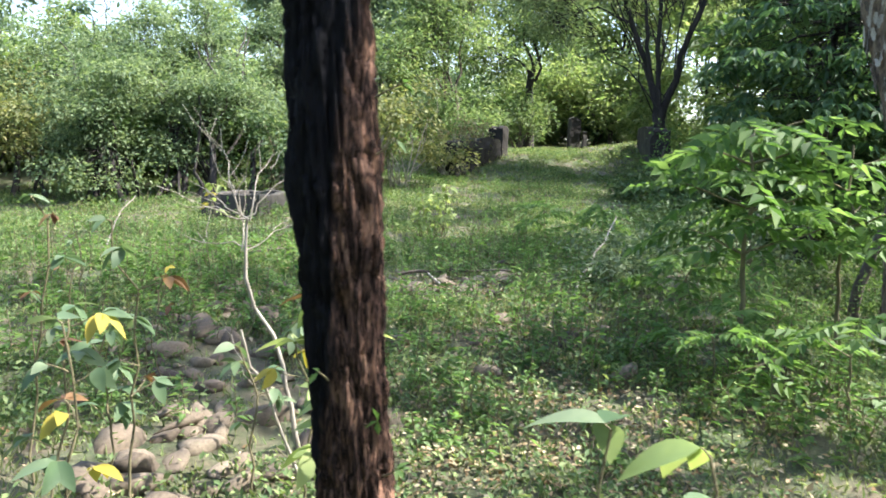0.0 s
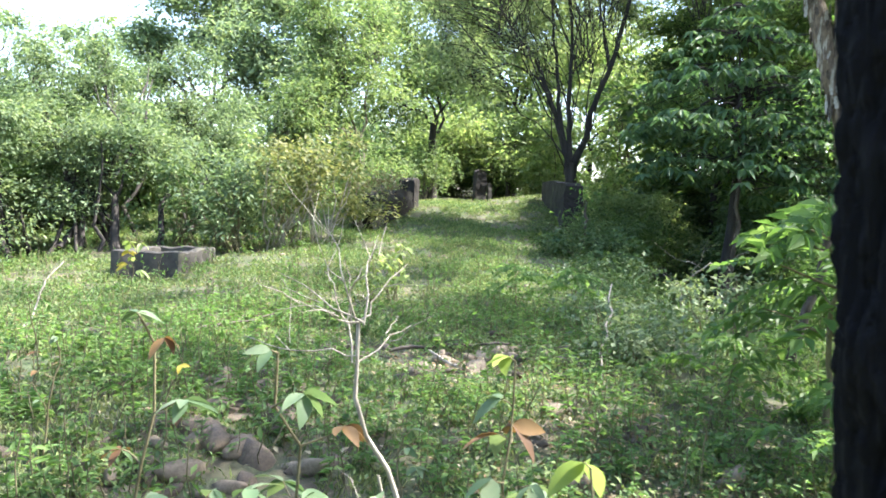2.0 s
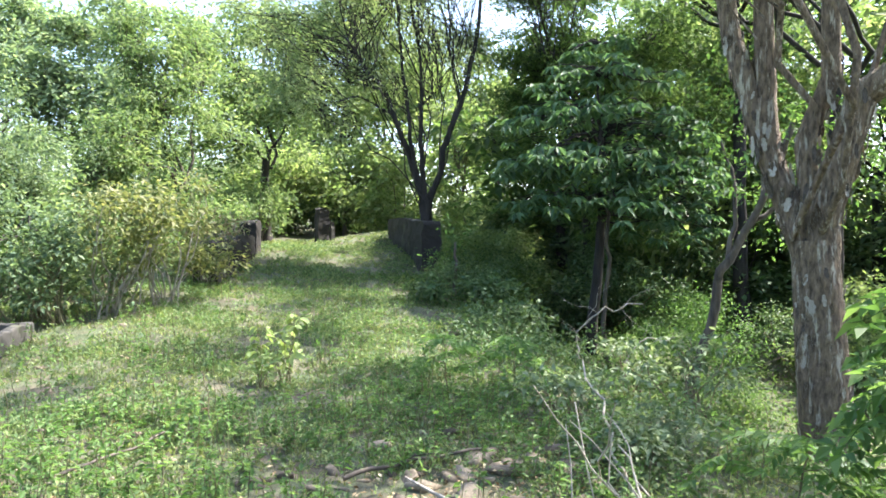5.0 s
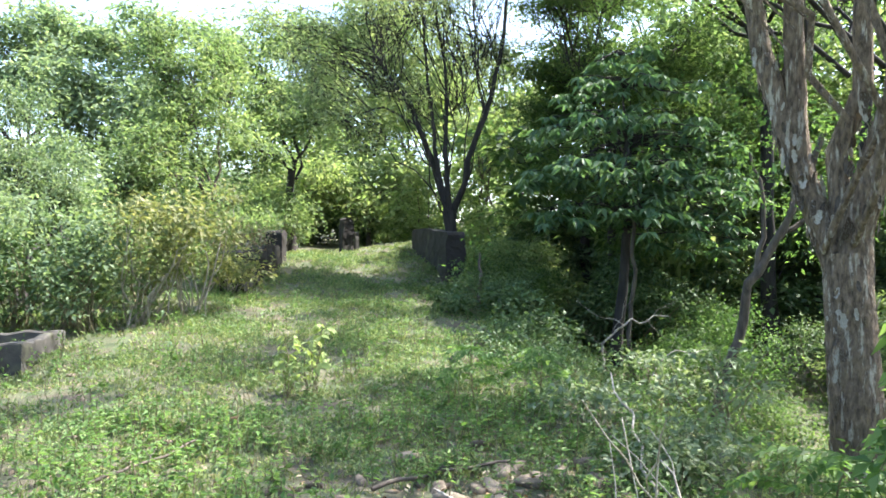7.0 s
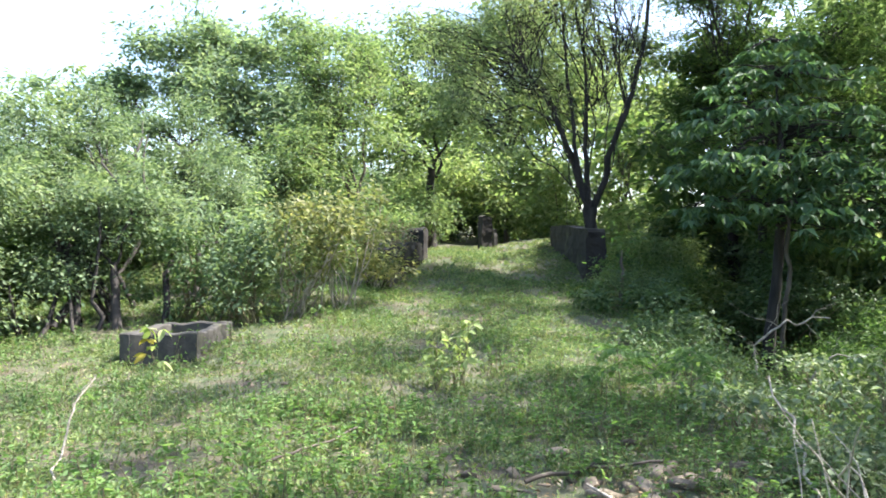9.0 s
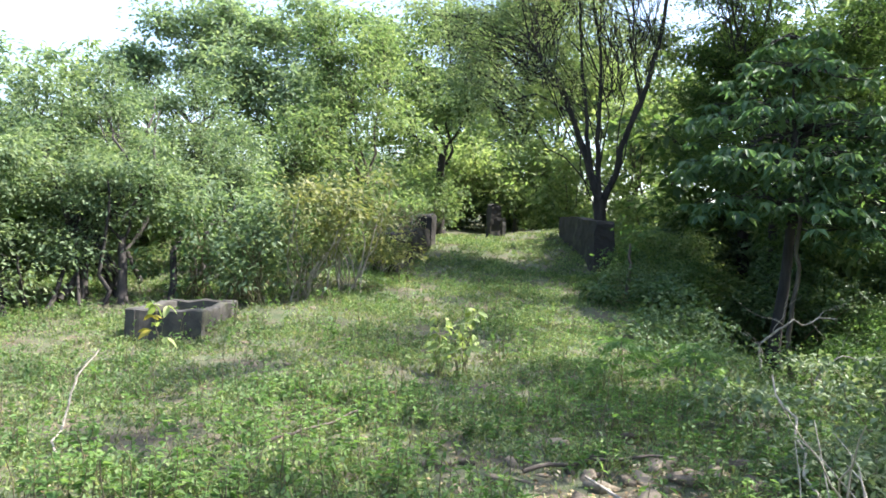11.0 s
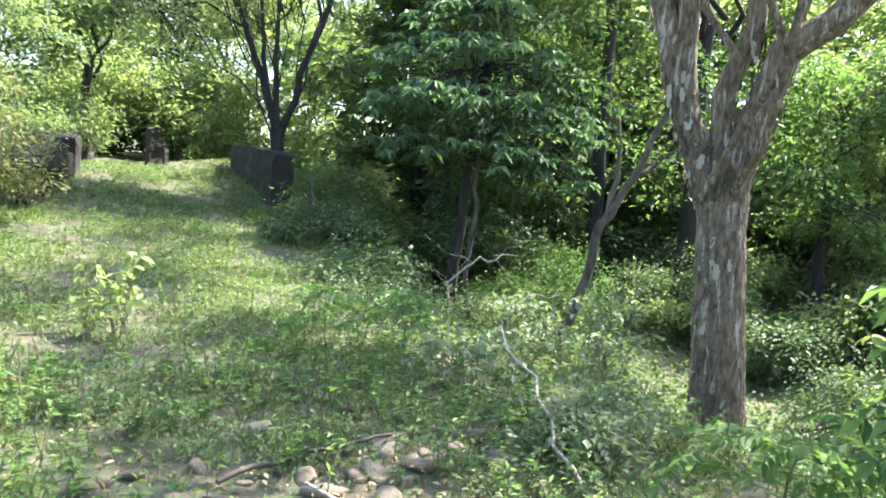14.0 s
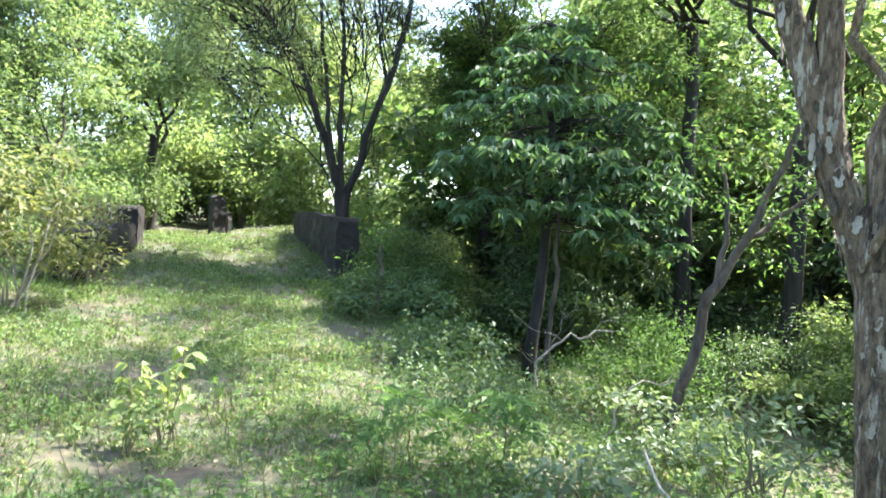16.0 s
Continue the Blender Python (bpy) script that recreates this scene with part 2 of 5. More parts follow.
def build_ground():
    u = np.linspace(-1, 1, 261)
    gx = 9 * u + 250 * u ** 5
    gy = 10 + 12 * u + 250 * u ** 5
    X, Y = np.meshgrid(gx, gy)
    rng = np.random.default_rng(3)
    Z = height(X, Y) + rng.normal(0, 0.006, X.shape)
    n = len(u)
    i = np.arange(n * n).reshape(n, n)
    f = np.stack([i[:-1, :-1], i[:-1, 1:], i[1:, 1:], i[1:, :-1]], -1).reshape(-1, 4)
    ob = mesh_np("ground", np.stack([X, Y, Z], -1).reshape(-1, 3), f, M_GROUND, None, True)
    tagged(ob, "brown forest soil with leaf litter under thin grass", "ground", kind="structure")


build_ground()

# ---- plant builders ----


def tube(pts, radii, sides=7, rough=0.0, rng=None):
    """A tapered tube round a line of points: vertices and four-cornered faces."""
    pts, radii = np.asarray(pts, float), np.asarray(radii, float)
    d = np.gradient(pts, axis=0)
    d /= np.linalg.norm(d, axis=1)[:, None] + 1e-9
    a = np.zeros_like(d)
    side = np.cross(d[0], [0.0, 1.0, 0.0] if abs(d[0][1]) < 0.9 else [1.0, 0.0, 0.0])
    for i in range(len(d)):
        side = side - d[i] * (side @ d[i])
        side /= np.linalg.norm(side) + 1e-9
        a[i] = side
    b = np.cross(d, a)
    th = np.linspace(0, 2 * np.pi, sides, endpoint=False)
    r = np.repeat(radii[:, None], sides, 1)
    if rough and rng is not None:
        r = r * (1 + rng.normal(0, rough, r.shape))
    v = pts[:, None] + r[..., None] * (np.cos(th)[None, :, None] * a[:, None] + np.sin(th)[None, :, None] * b[:, None])
    i = np.arange(len(pts) * sides).reshape(len(pts), sides)
    f = np.stack([i[:-1], np.roll(i[:-1], -1, 1), np.roll(i[1:], -1, 1), i[1:]], -1).reshape(-1, 4)
    return v.reshape(-1, 3), f


def joined(chunks):
    vs, fs, n = [], [], 0
    for v, f in chunks:
        vs.append(v)
        fs.append(f + n)
        n += len(v)
    return np.concatenate(vs), np.concatenate(fs)


def bent(a, b, n, wander, rng, sag=0.0):
    """A wandering line of n points from a to b."""
    a, b = np.asarray(a, float), np.asarray(b, float)
    t = np.linspace(0, 1, n)[:, None]
    off = np.cumsum(rng.normal(0, 1, (n, 3)), 0)
    off -= t * off[-1]
    return a + (b - a) * t + off * wander * np.linalg.norm(b - a) / n + np.array([0, 0, sag]) * (t * (1 - t)) * 4


def unit(v):
    return v / (np.linalg.norm(v, axis=1)[:, None] + 1e-9)


def leaf_cloud(pos, along, normal, length, width, curl=0.15):
    """Many leaves, each folded along its midrib and bent at its tip: vertices and triangles."""
    along = unit(along)
    side = unit(np.cross(normal, along))
    up = np.cross(along, side)
    L, W = length[:, None], width[:, None]
    v0, v2 = pos, pos + along * L - up * L * curl
    mid = pos + along * L * 0.45
    v1, v3 = mid + side * W / 2 + up * W * 0.14, mid - side * W / 2 + up * W * 0.14
    v = np.stack([v0, v1, v2, v3], 1).reshape(-1, 3)
    k = np.arange(len(pos))[:, None] * 4
    f = np.concatenate([k + np.array([[0, 2, 1]]), k + np.array([[0, 3, 2]])], 1).reshape(-1, 3)
    return v, f


def spray(rng, centres, per, spread, flat, size, slim, droop, outward=None):
    """Leaves scattered round cluster centres: drooping, tilted and sized at random."""
    n = len(centres) * per
    c = np.repeat(centres, per, 0)
    s = np.repeat(rng.uniform(0.45, 1.5, len(centres)), per)[:, None]
    off = rng.normal(0, 1, (n, 3)) * spread * np.array([1, 1, flat]) * s
    pos = c + off
    along = unit(off * np.array([1, 1, 0.5])) + rng.normal(0, 0.5, (n, 3))
    along[:, 2] -= droop
    normal = rng.normal(0, 0.45, (n, 3)) + np.array([0, 0, 1.0])
    length = size * rng.uniform(0.6, 1.3, n)
    return leaf_cloud(pos, along, normal, length, length * slim)


def blob_points(rng, c, r, n):
    """Cluster centres in an uneven mass made of smaller boughs, with gaps between them."""
    boughs = max(4, n // 7)
    d = unit(rng.normal(0, 1, (boughs, 3)))
    ctr = np.asarray(c) + d * rng.uniform(0.3, 1.0, (boughs, 1)) * np.asarray(r)
    wide = rng.uniform(0.16, 0.34, (boughs, 1)) * np.asarray(r)
    k = rng.integers(boughs, size=n)
    return ctr[k] + rng.normal(0, 0.75, (n, 3)) * wide[k]


def tree(name, label, base, fork, girth, blobs, leafm, barkm, clusters=26, per=70, spread=0.28, flat=0.5, size=0.09, slim=0.4, droop=0.25, seed=1, stems=(), sides=10, group="", category="tree", lean=0.06, taper=0.35, limbs=0.3, multi=0, rings=12, seg=6, rough=0.05):
    """A tree: trunk from base to fork, a limb to each mass of foliage with twigs to its clusters, and the leaves.
    blobs: x, y, z, half width, half height. stems: further trunks as lists of points with a girth."""
    rng = np.random.default_rng(seed)
    bx, by = base
    o = np.array([bx, by, ground_z(bx, by)])
    t = thing(name, label, category, tuple(o), group)
    fork = np.asarray(fork, float)
    foot = o - np.array([0, 0, 0.15])
    line = bent(foot, fork, rings, lean, rng)
    k = np.linspace(0, 1, rings)
    rad = girth * (1 - taper * k + 0.45 * np.exp(-k * 14))
    v, f = tube(line, rad, sides, rough, rng)
    mesh_np("trunk", v - o, f, barkm, t, True)
    for pts, r0, r1 in stems:
        pts = np.asarray(pts, float)
        s = np.concatenate([bent(pts[i], pts[i + 1], seg, 0.1 if seg < 10 else 0.03, rng)[(1 if i else 0):] for i in range(len(pts) - 1)])
        v, f = tube(s, np.linspace(r0, r1, len(s)), 8 if seg < 10 else 20, rough, rng)
        mesh_np("limb", v - o, f, barkm, t, True)
    for _ in range(multi):
        a = np.array([o[0] + rng.normal(0, 0.45), o[1] + rng.normal(0, 0.35), 0.0])
        a[2] = ground_z(a[0], a[1]) - 0.1
        e = np.array(blobs[rng.integers(len(blobs))][:3]) + rng.normal(0, 0.35, 3)
        v, f = tube(bent(a, e, 9, 0.25, rng), np.linspace(girth * rng.uniform(0.4, 0.8), girth * 0.15, 9), 7, 0.05, rng)
        mesh_np("stem", v - o, f, barkm, t, True)
    tw, lv = [], []
    for bxyz in blobs:
        c, r = np.array(bxyz[:3]), np.array([bxyz[3], bxyz[3], bxyz[4]])
        start = fork if rng.random() < 0.7 or len(stems) == 0 else np.asarray(stems[rng.integers(len(stems))][0][-1])
        if np.linalg.norm(c - start) > 0.3:
            limb = bent(start, c, 9, 0.35, rng, 0.06 * np.linalg.norm(c - start))
            v, f = tube(limb, np.linspace(girth * limbs, girth * 0.1, 9), 7, 0.06, rng)
            mesh_np("limb", v - o, f, barkm, t, True)
        else:
            limb = np.stack([start, c])
        n = max(6, int(clusters * bxyz[3] * bxyz[4]))
        pts = blob_points(rng, c, r, n)
        for q in pts[:: max(1, n // 26)]:
            a = limb[rng.integers(len(limb) // 2, len(limb))]
            tw.append(tube(bent(a, q, 5, 0.4, rng), np.linspace(min(0.014, girth * 0.11), min(0.005, girth * 0.03), 5), 4))
        lv.append(spray(rng, pts, per, spread, flat, size, slim, droop))
    v, f = joined(tw)
    tagged(mesh_np("twig_spray", v - o, f, barkm, t), kind="stuff")
    v, f = joined(lv)
    tagged(mesh_np("crown", v - o, f, leafm, t), kind="stuff")
    return t


def bush(name, label, base, radius, tall, leafm, stemm, n=60, per=40, spread=0.12, size=0.06, slim=0.5, droop=0.1, seed=1, stalks=7, low=0.15, group="", category="bush", flat=0.6):
    rng = np.random.default_rng(seed)
    bx, by = base
    o = np.array([bx, by, ground_z(bx, by)])
    t = thing(name, label, category, tuple(o), group)
    lobes = 6
    ctr = rng.uniform(-1, 1, (lobes, 3)) * np.array([radius * 0.75, radius * 0.75, tall * 0.28]) + np.array([0, 0, tall * (0.42 + low * 0.5)])
    size_l = rng.uniform(0.35, 0.75, (lobes, 1)) * np.array([[radius, radius, tall * 0.42]])
    pick = rng.integers(lobes, size=n)
    d = unit(rng.normal(0, 1, (n, 3)))
    q = rng.uniform(0.15, 1.15, n) ** 0.6
    pts = ctr[pick] + d * q[:, None] * size_l[pick]
    pts = pts[pts[:, 2] > 0.03]
    order = pts[rng.permutation(len(pts))]
    for e in order[:stalks]:
        s = np.array([rng.normal(0, radius * 0.12), rng.normal(0, radius * 0.12), -0.08])
        v, f = tube(bent(s, e, 7, 0.3, rng), np.linspace(0.012, 0.004, 7) * (0.6 + tall * 0.5), 5)
        mesh_np("stem", v, f, stemm, t, True)
    v, f = spray(rng, pts, per, spread, flat, size, slim, droop)
    tagged(mesh_np("foliage", v, f, leafm, t), kind="stuff")
    return t

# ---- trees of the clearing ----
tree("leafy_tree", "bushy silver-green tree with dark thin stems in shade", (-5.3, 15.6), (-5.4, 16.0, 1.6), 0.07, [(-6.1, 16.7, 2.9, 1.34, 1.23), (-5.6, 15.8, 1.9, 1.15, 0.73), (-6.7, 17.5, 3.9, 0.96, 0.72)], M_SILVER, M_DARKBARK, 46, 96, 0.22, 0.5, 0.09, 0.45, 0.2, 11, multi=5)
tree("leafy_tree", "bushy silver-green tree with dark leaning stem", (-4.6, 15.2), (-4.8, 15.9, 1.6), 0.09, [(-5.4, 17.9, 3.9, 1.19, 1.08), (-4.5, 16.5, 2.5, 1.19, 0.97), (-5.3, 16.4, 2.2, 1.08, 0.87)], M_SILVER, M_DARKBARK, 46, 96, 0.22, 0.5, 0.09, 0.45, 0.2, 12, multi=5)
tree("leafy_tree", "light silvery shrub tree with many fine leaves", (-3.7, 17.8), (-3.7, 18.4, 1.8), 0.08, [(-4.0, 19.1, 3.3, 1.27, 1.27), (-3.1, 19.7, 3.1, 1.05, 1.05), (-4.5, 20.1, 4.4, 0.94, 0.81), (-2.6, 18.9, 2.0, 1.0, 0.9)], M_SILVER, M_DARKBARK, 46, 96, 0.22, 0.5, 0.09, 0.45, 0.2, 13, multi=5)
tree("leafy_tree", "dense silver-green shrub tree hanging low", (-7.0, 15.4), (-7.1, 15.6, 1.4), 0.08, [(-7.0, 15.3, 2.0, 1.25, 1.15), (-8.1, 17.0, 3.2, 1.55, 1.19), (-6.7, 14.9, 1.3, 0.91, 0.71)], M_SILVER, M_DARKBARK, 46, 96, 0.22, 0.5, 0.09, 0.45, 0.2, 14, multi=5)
tree("leafy_tree", "low pale green tree at the edge of the clearing", (-9.0, 15.9), (-9.0, 16.2, 1.2), 0.07, [(-8.9, 15.6, 1.7, 1.3, 1.0), (-9.5, 17.5, 2.7, 1.4, 1.0), (-11.0, 16.0, 1.9, 1.4, 1.1)], M_PALE, M_DARKBARK, 50, 60, 0.24, 0.5, 0.11, 0.45, 0.2, 15, multi=5)
tree("spreading_tree", "green spreading tree with forked dark trunk", (0.5, 26.0), (0.39, 26.15, 3.3), 0.16, [(-0.3, 26.2, 5.9, 1.61, 1.79), (-1.6, 25.3, 5.0, 1.2, 1.37), (0.8, 27.1, 7.2, 1.12, 1.31), (-2.4, 24.3, 3.6, 1.31, 0.82), (-1.0, 27.2, 7.9, 0.93, 1.12)], M_FEATHER, M_BARK, 46, 60, 0.3, 0.5, 0.14, 0.42, 0.2, 21)
tree("spreading_tree", "tall light-green tree with dark forked trunk", (3.3, 29.3), (3.22, 29.2, 4.75), 0.2, [(2.3, 29.4, 7.9, 1.7, 1.9), (4.1, 29.2, 6.9, 1.5, 1.9), (1.6, 28.2, 5.4, 1.2, 1.2), (3.3, 29.6, 9.6, 1.7, 1.2)], M_FEATHER, M_DARKBARK, 24, 50, 0.36, 0.5, 0.2, 0.42, 0.2, 22)
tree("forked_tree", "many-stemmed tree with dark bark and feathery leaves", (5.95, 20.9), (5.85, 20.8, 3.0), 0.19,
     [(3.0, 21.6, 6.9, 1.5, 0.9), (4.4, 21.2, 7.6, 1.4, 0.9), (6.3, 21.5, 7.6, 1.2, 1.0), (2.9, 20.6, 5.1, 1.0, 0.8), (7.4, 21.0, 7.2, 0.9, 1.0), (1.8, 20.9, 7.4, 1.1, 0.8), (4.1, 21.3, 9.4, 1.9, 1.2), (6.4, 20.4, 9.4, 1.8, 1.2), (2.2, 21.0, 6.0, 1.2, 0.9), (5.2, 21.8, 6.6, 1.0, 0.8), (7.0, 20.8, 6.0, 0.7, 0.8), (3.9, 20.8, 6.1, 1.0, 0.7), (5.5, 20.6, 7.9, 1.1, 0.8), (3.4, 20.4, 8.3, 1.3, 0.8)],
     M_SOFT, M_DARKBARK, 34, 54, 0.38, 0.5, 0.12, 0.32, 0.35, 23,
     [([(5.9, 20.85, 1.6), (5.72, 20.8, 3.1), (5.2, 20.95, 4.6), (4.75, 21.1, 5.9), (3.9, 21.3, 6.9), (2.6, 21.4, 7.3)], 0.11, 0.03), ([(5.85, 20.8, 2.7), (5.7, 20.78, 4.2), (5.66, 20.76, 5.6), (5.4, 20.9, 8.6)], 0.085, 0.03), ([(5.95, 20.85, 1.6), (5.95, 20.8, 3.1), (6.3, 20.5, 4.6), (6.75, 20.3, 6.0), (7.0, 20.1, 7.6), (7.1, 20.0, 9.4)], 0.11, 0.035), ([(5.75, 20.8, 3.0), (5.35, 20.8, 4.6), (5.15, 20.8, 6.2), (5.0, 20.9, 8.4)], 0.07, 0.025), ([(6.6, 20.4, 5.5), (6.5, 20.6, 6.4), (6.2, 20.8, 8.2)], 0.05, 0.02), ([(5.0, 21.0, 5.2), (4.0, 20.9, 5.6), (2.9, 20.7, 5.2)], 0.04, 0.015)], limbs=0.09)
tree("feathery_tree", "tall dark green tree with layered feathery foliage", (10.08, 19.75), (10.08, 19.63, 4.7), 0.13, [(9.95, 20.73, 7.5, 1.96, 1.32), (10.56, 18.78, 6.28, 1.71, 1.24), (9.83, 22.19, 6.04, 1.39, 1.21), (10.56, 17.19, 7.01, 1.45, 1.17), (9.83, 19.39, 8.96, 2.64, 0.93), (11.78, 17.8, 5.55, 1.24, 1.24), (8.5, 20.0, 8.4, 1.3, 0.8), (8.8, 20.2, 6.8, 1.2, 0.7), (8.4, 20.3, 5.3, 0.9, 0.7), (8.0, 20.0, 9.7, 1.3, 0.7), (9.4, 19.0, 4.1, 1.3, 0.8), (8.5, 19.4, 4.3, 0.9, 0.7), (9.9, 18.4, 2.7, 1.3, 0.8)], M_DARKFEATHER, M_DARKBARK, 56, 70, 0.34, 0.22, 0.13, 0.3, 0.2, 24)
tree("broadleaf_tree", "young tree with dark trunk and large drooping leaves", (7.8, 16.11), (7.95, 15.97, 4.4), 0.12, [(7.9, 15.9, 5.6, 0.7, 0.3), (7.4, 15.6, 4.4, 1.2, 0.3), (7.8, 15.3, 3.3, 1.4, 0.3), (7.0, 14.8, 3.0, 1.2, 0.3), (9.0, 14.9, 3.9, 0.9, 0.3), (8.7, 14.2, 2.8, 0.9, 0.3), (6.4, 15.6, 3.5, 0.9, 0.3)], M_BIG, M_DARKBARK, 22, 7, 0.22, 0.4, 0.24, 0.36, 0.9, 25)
tree("bright_tree", "sunlit yellow-green tree behind the clearing", (11.0, 30.5), (11.2, 30.5, 3.6), 0.15, [(10.7, 29.4, 5.6, 2.24, 1.79), (12.9, 30.6, 8.4, 2.15, 2.15), (10.9, 32.6, 8.2, 1.73, 1.97)], M_YELLOW, M_BARK, 20, 48, 0.38, 0.5, 0.24, 0.4, 0.2, 26)
tree("bright_tree", "low sunlit tree with yellow-green leaves", (7.2, 33.0), (7.2, 33.0, 2.9), 0.12, [(7.2, 32.9, 4.3, 2.15, 1.43), (4.7, 32.5, 4.4, 1.85, 1.16), (9.0, 32.3, 4.7, 1.43, 1.67)], M_YELLOW, M_BARK, 20, 48, 0.38, 0.5, 0.24, 0.4, 0.2, 27)
tree("far_tree", "tall green tree with haze-paled leaves beyond the shrubs", (-7.5, 47.0), (-7.4, 47.0, 7.0), 0.25, [(-8.3, 46.8, 12.1, 2.69, 2.35), (-10.6, 46.4, 10.3, 2.02, 1.68), (-4.2, 44.2, 9.3, 3.14, 2.2), (-6.3, 48.1, 13.5, 2.06, 1.72)], M_FAR_HAZED, M_BARK, 16, 44, 0.5, 0.5, 0.34, 0.45, 0.2, 28)
tree("far_tree", "tall green tree with haze-paled leaves against the sky", (0.0, 46.0), (0.0, 46.0, 7.0), 0.25, [(-2.2, 46.3, 13.0, 3.29, 1.97), (2.5, 48.0, 13.0, 2.06, 2.06), (-0.3, 44.2, 9.5, 2.51, 1.88)], M_FAR_HAZED, M_BARK, 16, 44, 0.5, 0.5, 0.34, 0.45, 0.2, 29)
# Light leaf colours of the next three trees stand in for sun on them.
tree("wood_tree", "woodland tree with leaf colour lightened for mottled sun", (13.6, 11.4), (13.6, 11.4, 2.4), 0.14, [(13.8, 11.3, 3.7, 1.4, 1.27), (15.1, 10.9, 5.4, 1.34, 1.61), (12.9, 10.8, 2.0, 1.43, 0.84)], M_FERN, M_DARKBARK, 30, 80, 0.3, 0.4, 0.12, 0.45, 0.2, 31)
tree("wood_tree", "woodland tree with leaves coloured light as if sunlit", (14.3, 19.3), (14.3, 19.3, 2.6), 0.14, [(14.4, 19.2, 5.1, 1.48, 1.64), (15.5, 19.5, 7.5, 1.72, 1.55), (13.5, 18.7, 3.2, 1.1, 1.1)], M_YELLOW, M_DARKBARK, 30, 80, 0.3, 0.4, 0.12, 0.42, 0.2, 32)
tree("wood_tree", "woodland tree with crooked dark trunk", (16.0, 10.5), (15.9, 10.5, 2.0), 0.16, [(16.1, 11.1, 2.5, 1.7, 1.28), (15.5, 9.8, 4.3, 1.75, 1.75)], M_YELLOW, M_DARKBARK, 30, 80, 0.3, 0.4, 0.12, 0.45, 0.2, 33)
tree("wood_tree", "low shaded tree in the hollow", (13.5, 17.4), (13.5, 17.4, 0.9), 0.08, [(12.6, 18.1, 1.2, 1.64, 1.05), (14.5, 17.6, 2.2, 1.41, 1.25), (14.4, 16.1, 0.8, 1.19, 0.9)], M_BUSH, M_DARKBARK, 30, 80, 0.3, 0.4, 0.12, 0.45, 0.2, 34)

# Added, mostly above the view: shades the hollow and dapples the clearing.
tree("canopy_tree", "tall tree added to shade the hollow, high dark canopy", (12.2, 13.6), (11.9, 13.4, 5.6), 0.2, [(9.4, 10.8, 7.4, 1.6, 0.8), (10.6, 13.2, 8.2, 1.9, 0.9), (12.6, 15.6, 8.2, 1.9, 1.0), (10.2, 16.0, 8.6, 1.8, 0.9), (5.6, 12.6, 9.2, 1.4, 0.5), (3.6, 13.6, 9.4, 1.1, 0.45), (6.8, 10.4, 9.0, 1.3, 0.5), (7.2, 13.6, 9.4, 1.3, 0.5)], M_DARKFEATHER, M_DARKBARK, 23, 48, 0.36, 0.4, 0.17, 0.35, 0.2, 36)

tree("bright_tree", "tall sunlit tree closing the view behind the ruins", (10.5, 37.0), (10.3, 37.0, 6.0), 0.2, [(9.4, 36.5, 8.6, 2.3, 2.0), (12.0, 37.0, 10.6, 2.4, 2.2), (8.0, 38.0, 12.2, 2.3, 2.0), (10.6, 37.6, 13.6, 2.2, 1.6), (6.6, 37.5, 9.6, 1.8, 1.7)], M_YELLOW, M_BARK, 17, 46, 0.42, 0.5, 0.27, 0.4, 0.2, 45)
tree("bright_tree", "sunlit yellow-green tree beyond the hollow", (17.2, 20.4), (17.1, 20.4, 3.4), 0.15, [(16.2, 20.0, 4.6, 1.8, 1.4), (18.2, 20.0, 6.4, 1.9, 1.6), (16.6, 21.2, 8.4, 1.9, 1.5), (18.6, 18.6, 4.0, 1.6, 1.4)], M_YELLOW, M_BARK, 22, 56, 0.36, 0.5, 0.17, 0.4, 0.2, 46)
# big pale tree at the rim of the hollow
tree("flaky_bark_tree", "large old tree with flaking pale grey bark", (5.1, 7.9), (4.99, 8.08, 1.95), 0.29,
     # The last two leaf masses are added out of view, to dapple the foreground.
     [(4.2, 9.1, 5.6, 1.1, 0.8), (6.2, 6.6, 6.2, 1.4, 0.7), (5.2, 8.2, 6.8, 1.5, 0.8), (3.2, 6.6, 7.2, 1.5, 0.6), (3.6, 5.0, 7.4, 1.4, 0.6)], M_FERN, M_PALEBARK, 26, 44, 0.3, 0.5, 0.13, 0.4, 0.3, 41,
     [([(5.03, 7.98, 0.6), (5.0, 8.06, 1.4), (4.93, 8.18, 1.9), (4.72, 8.51, 3.03), (4.51, 8.78, 4.17), (4.4, 8.9, 5.2)], 0.18, 0.09), ([(4.76, 8.45, 2.8), (4.73, 8.5, 3.5), (4.7, 8.54, 5.0)], 0.12, 0.1), ([(5.06, 7.95, 0.6), (5.03, 8.02, 1.4), (5.03, 8.02, 2.1), (5.13, 7.87, 2.82), (5.22, 7.72, 3.43), (5.4, 7.38, 3.68), (5.65, 6.85, 4.35), (6.4, 6.0, 5.4)], 0.2, 0.11), ([(5.02, 8.04, 1.7), (4.97, 8.12, 2.3), (4.94, 8.17, 3.01), (5.07, 7.97, 3.63), (5.08, 7.96, 5.0)], 0.12, 0.09)], 44, taper=0.22, limbs=0.14, lean=0.02, rings=70, seg=16, rough=0.022)
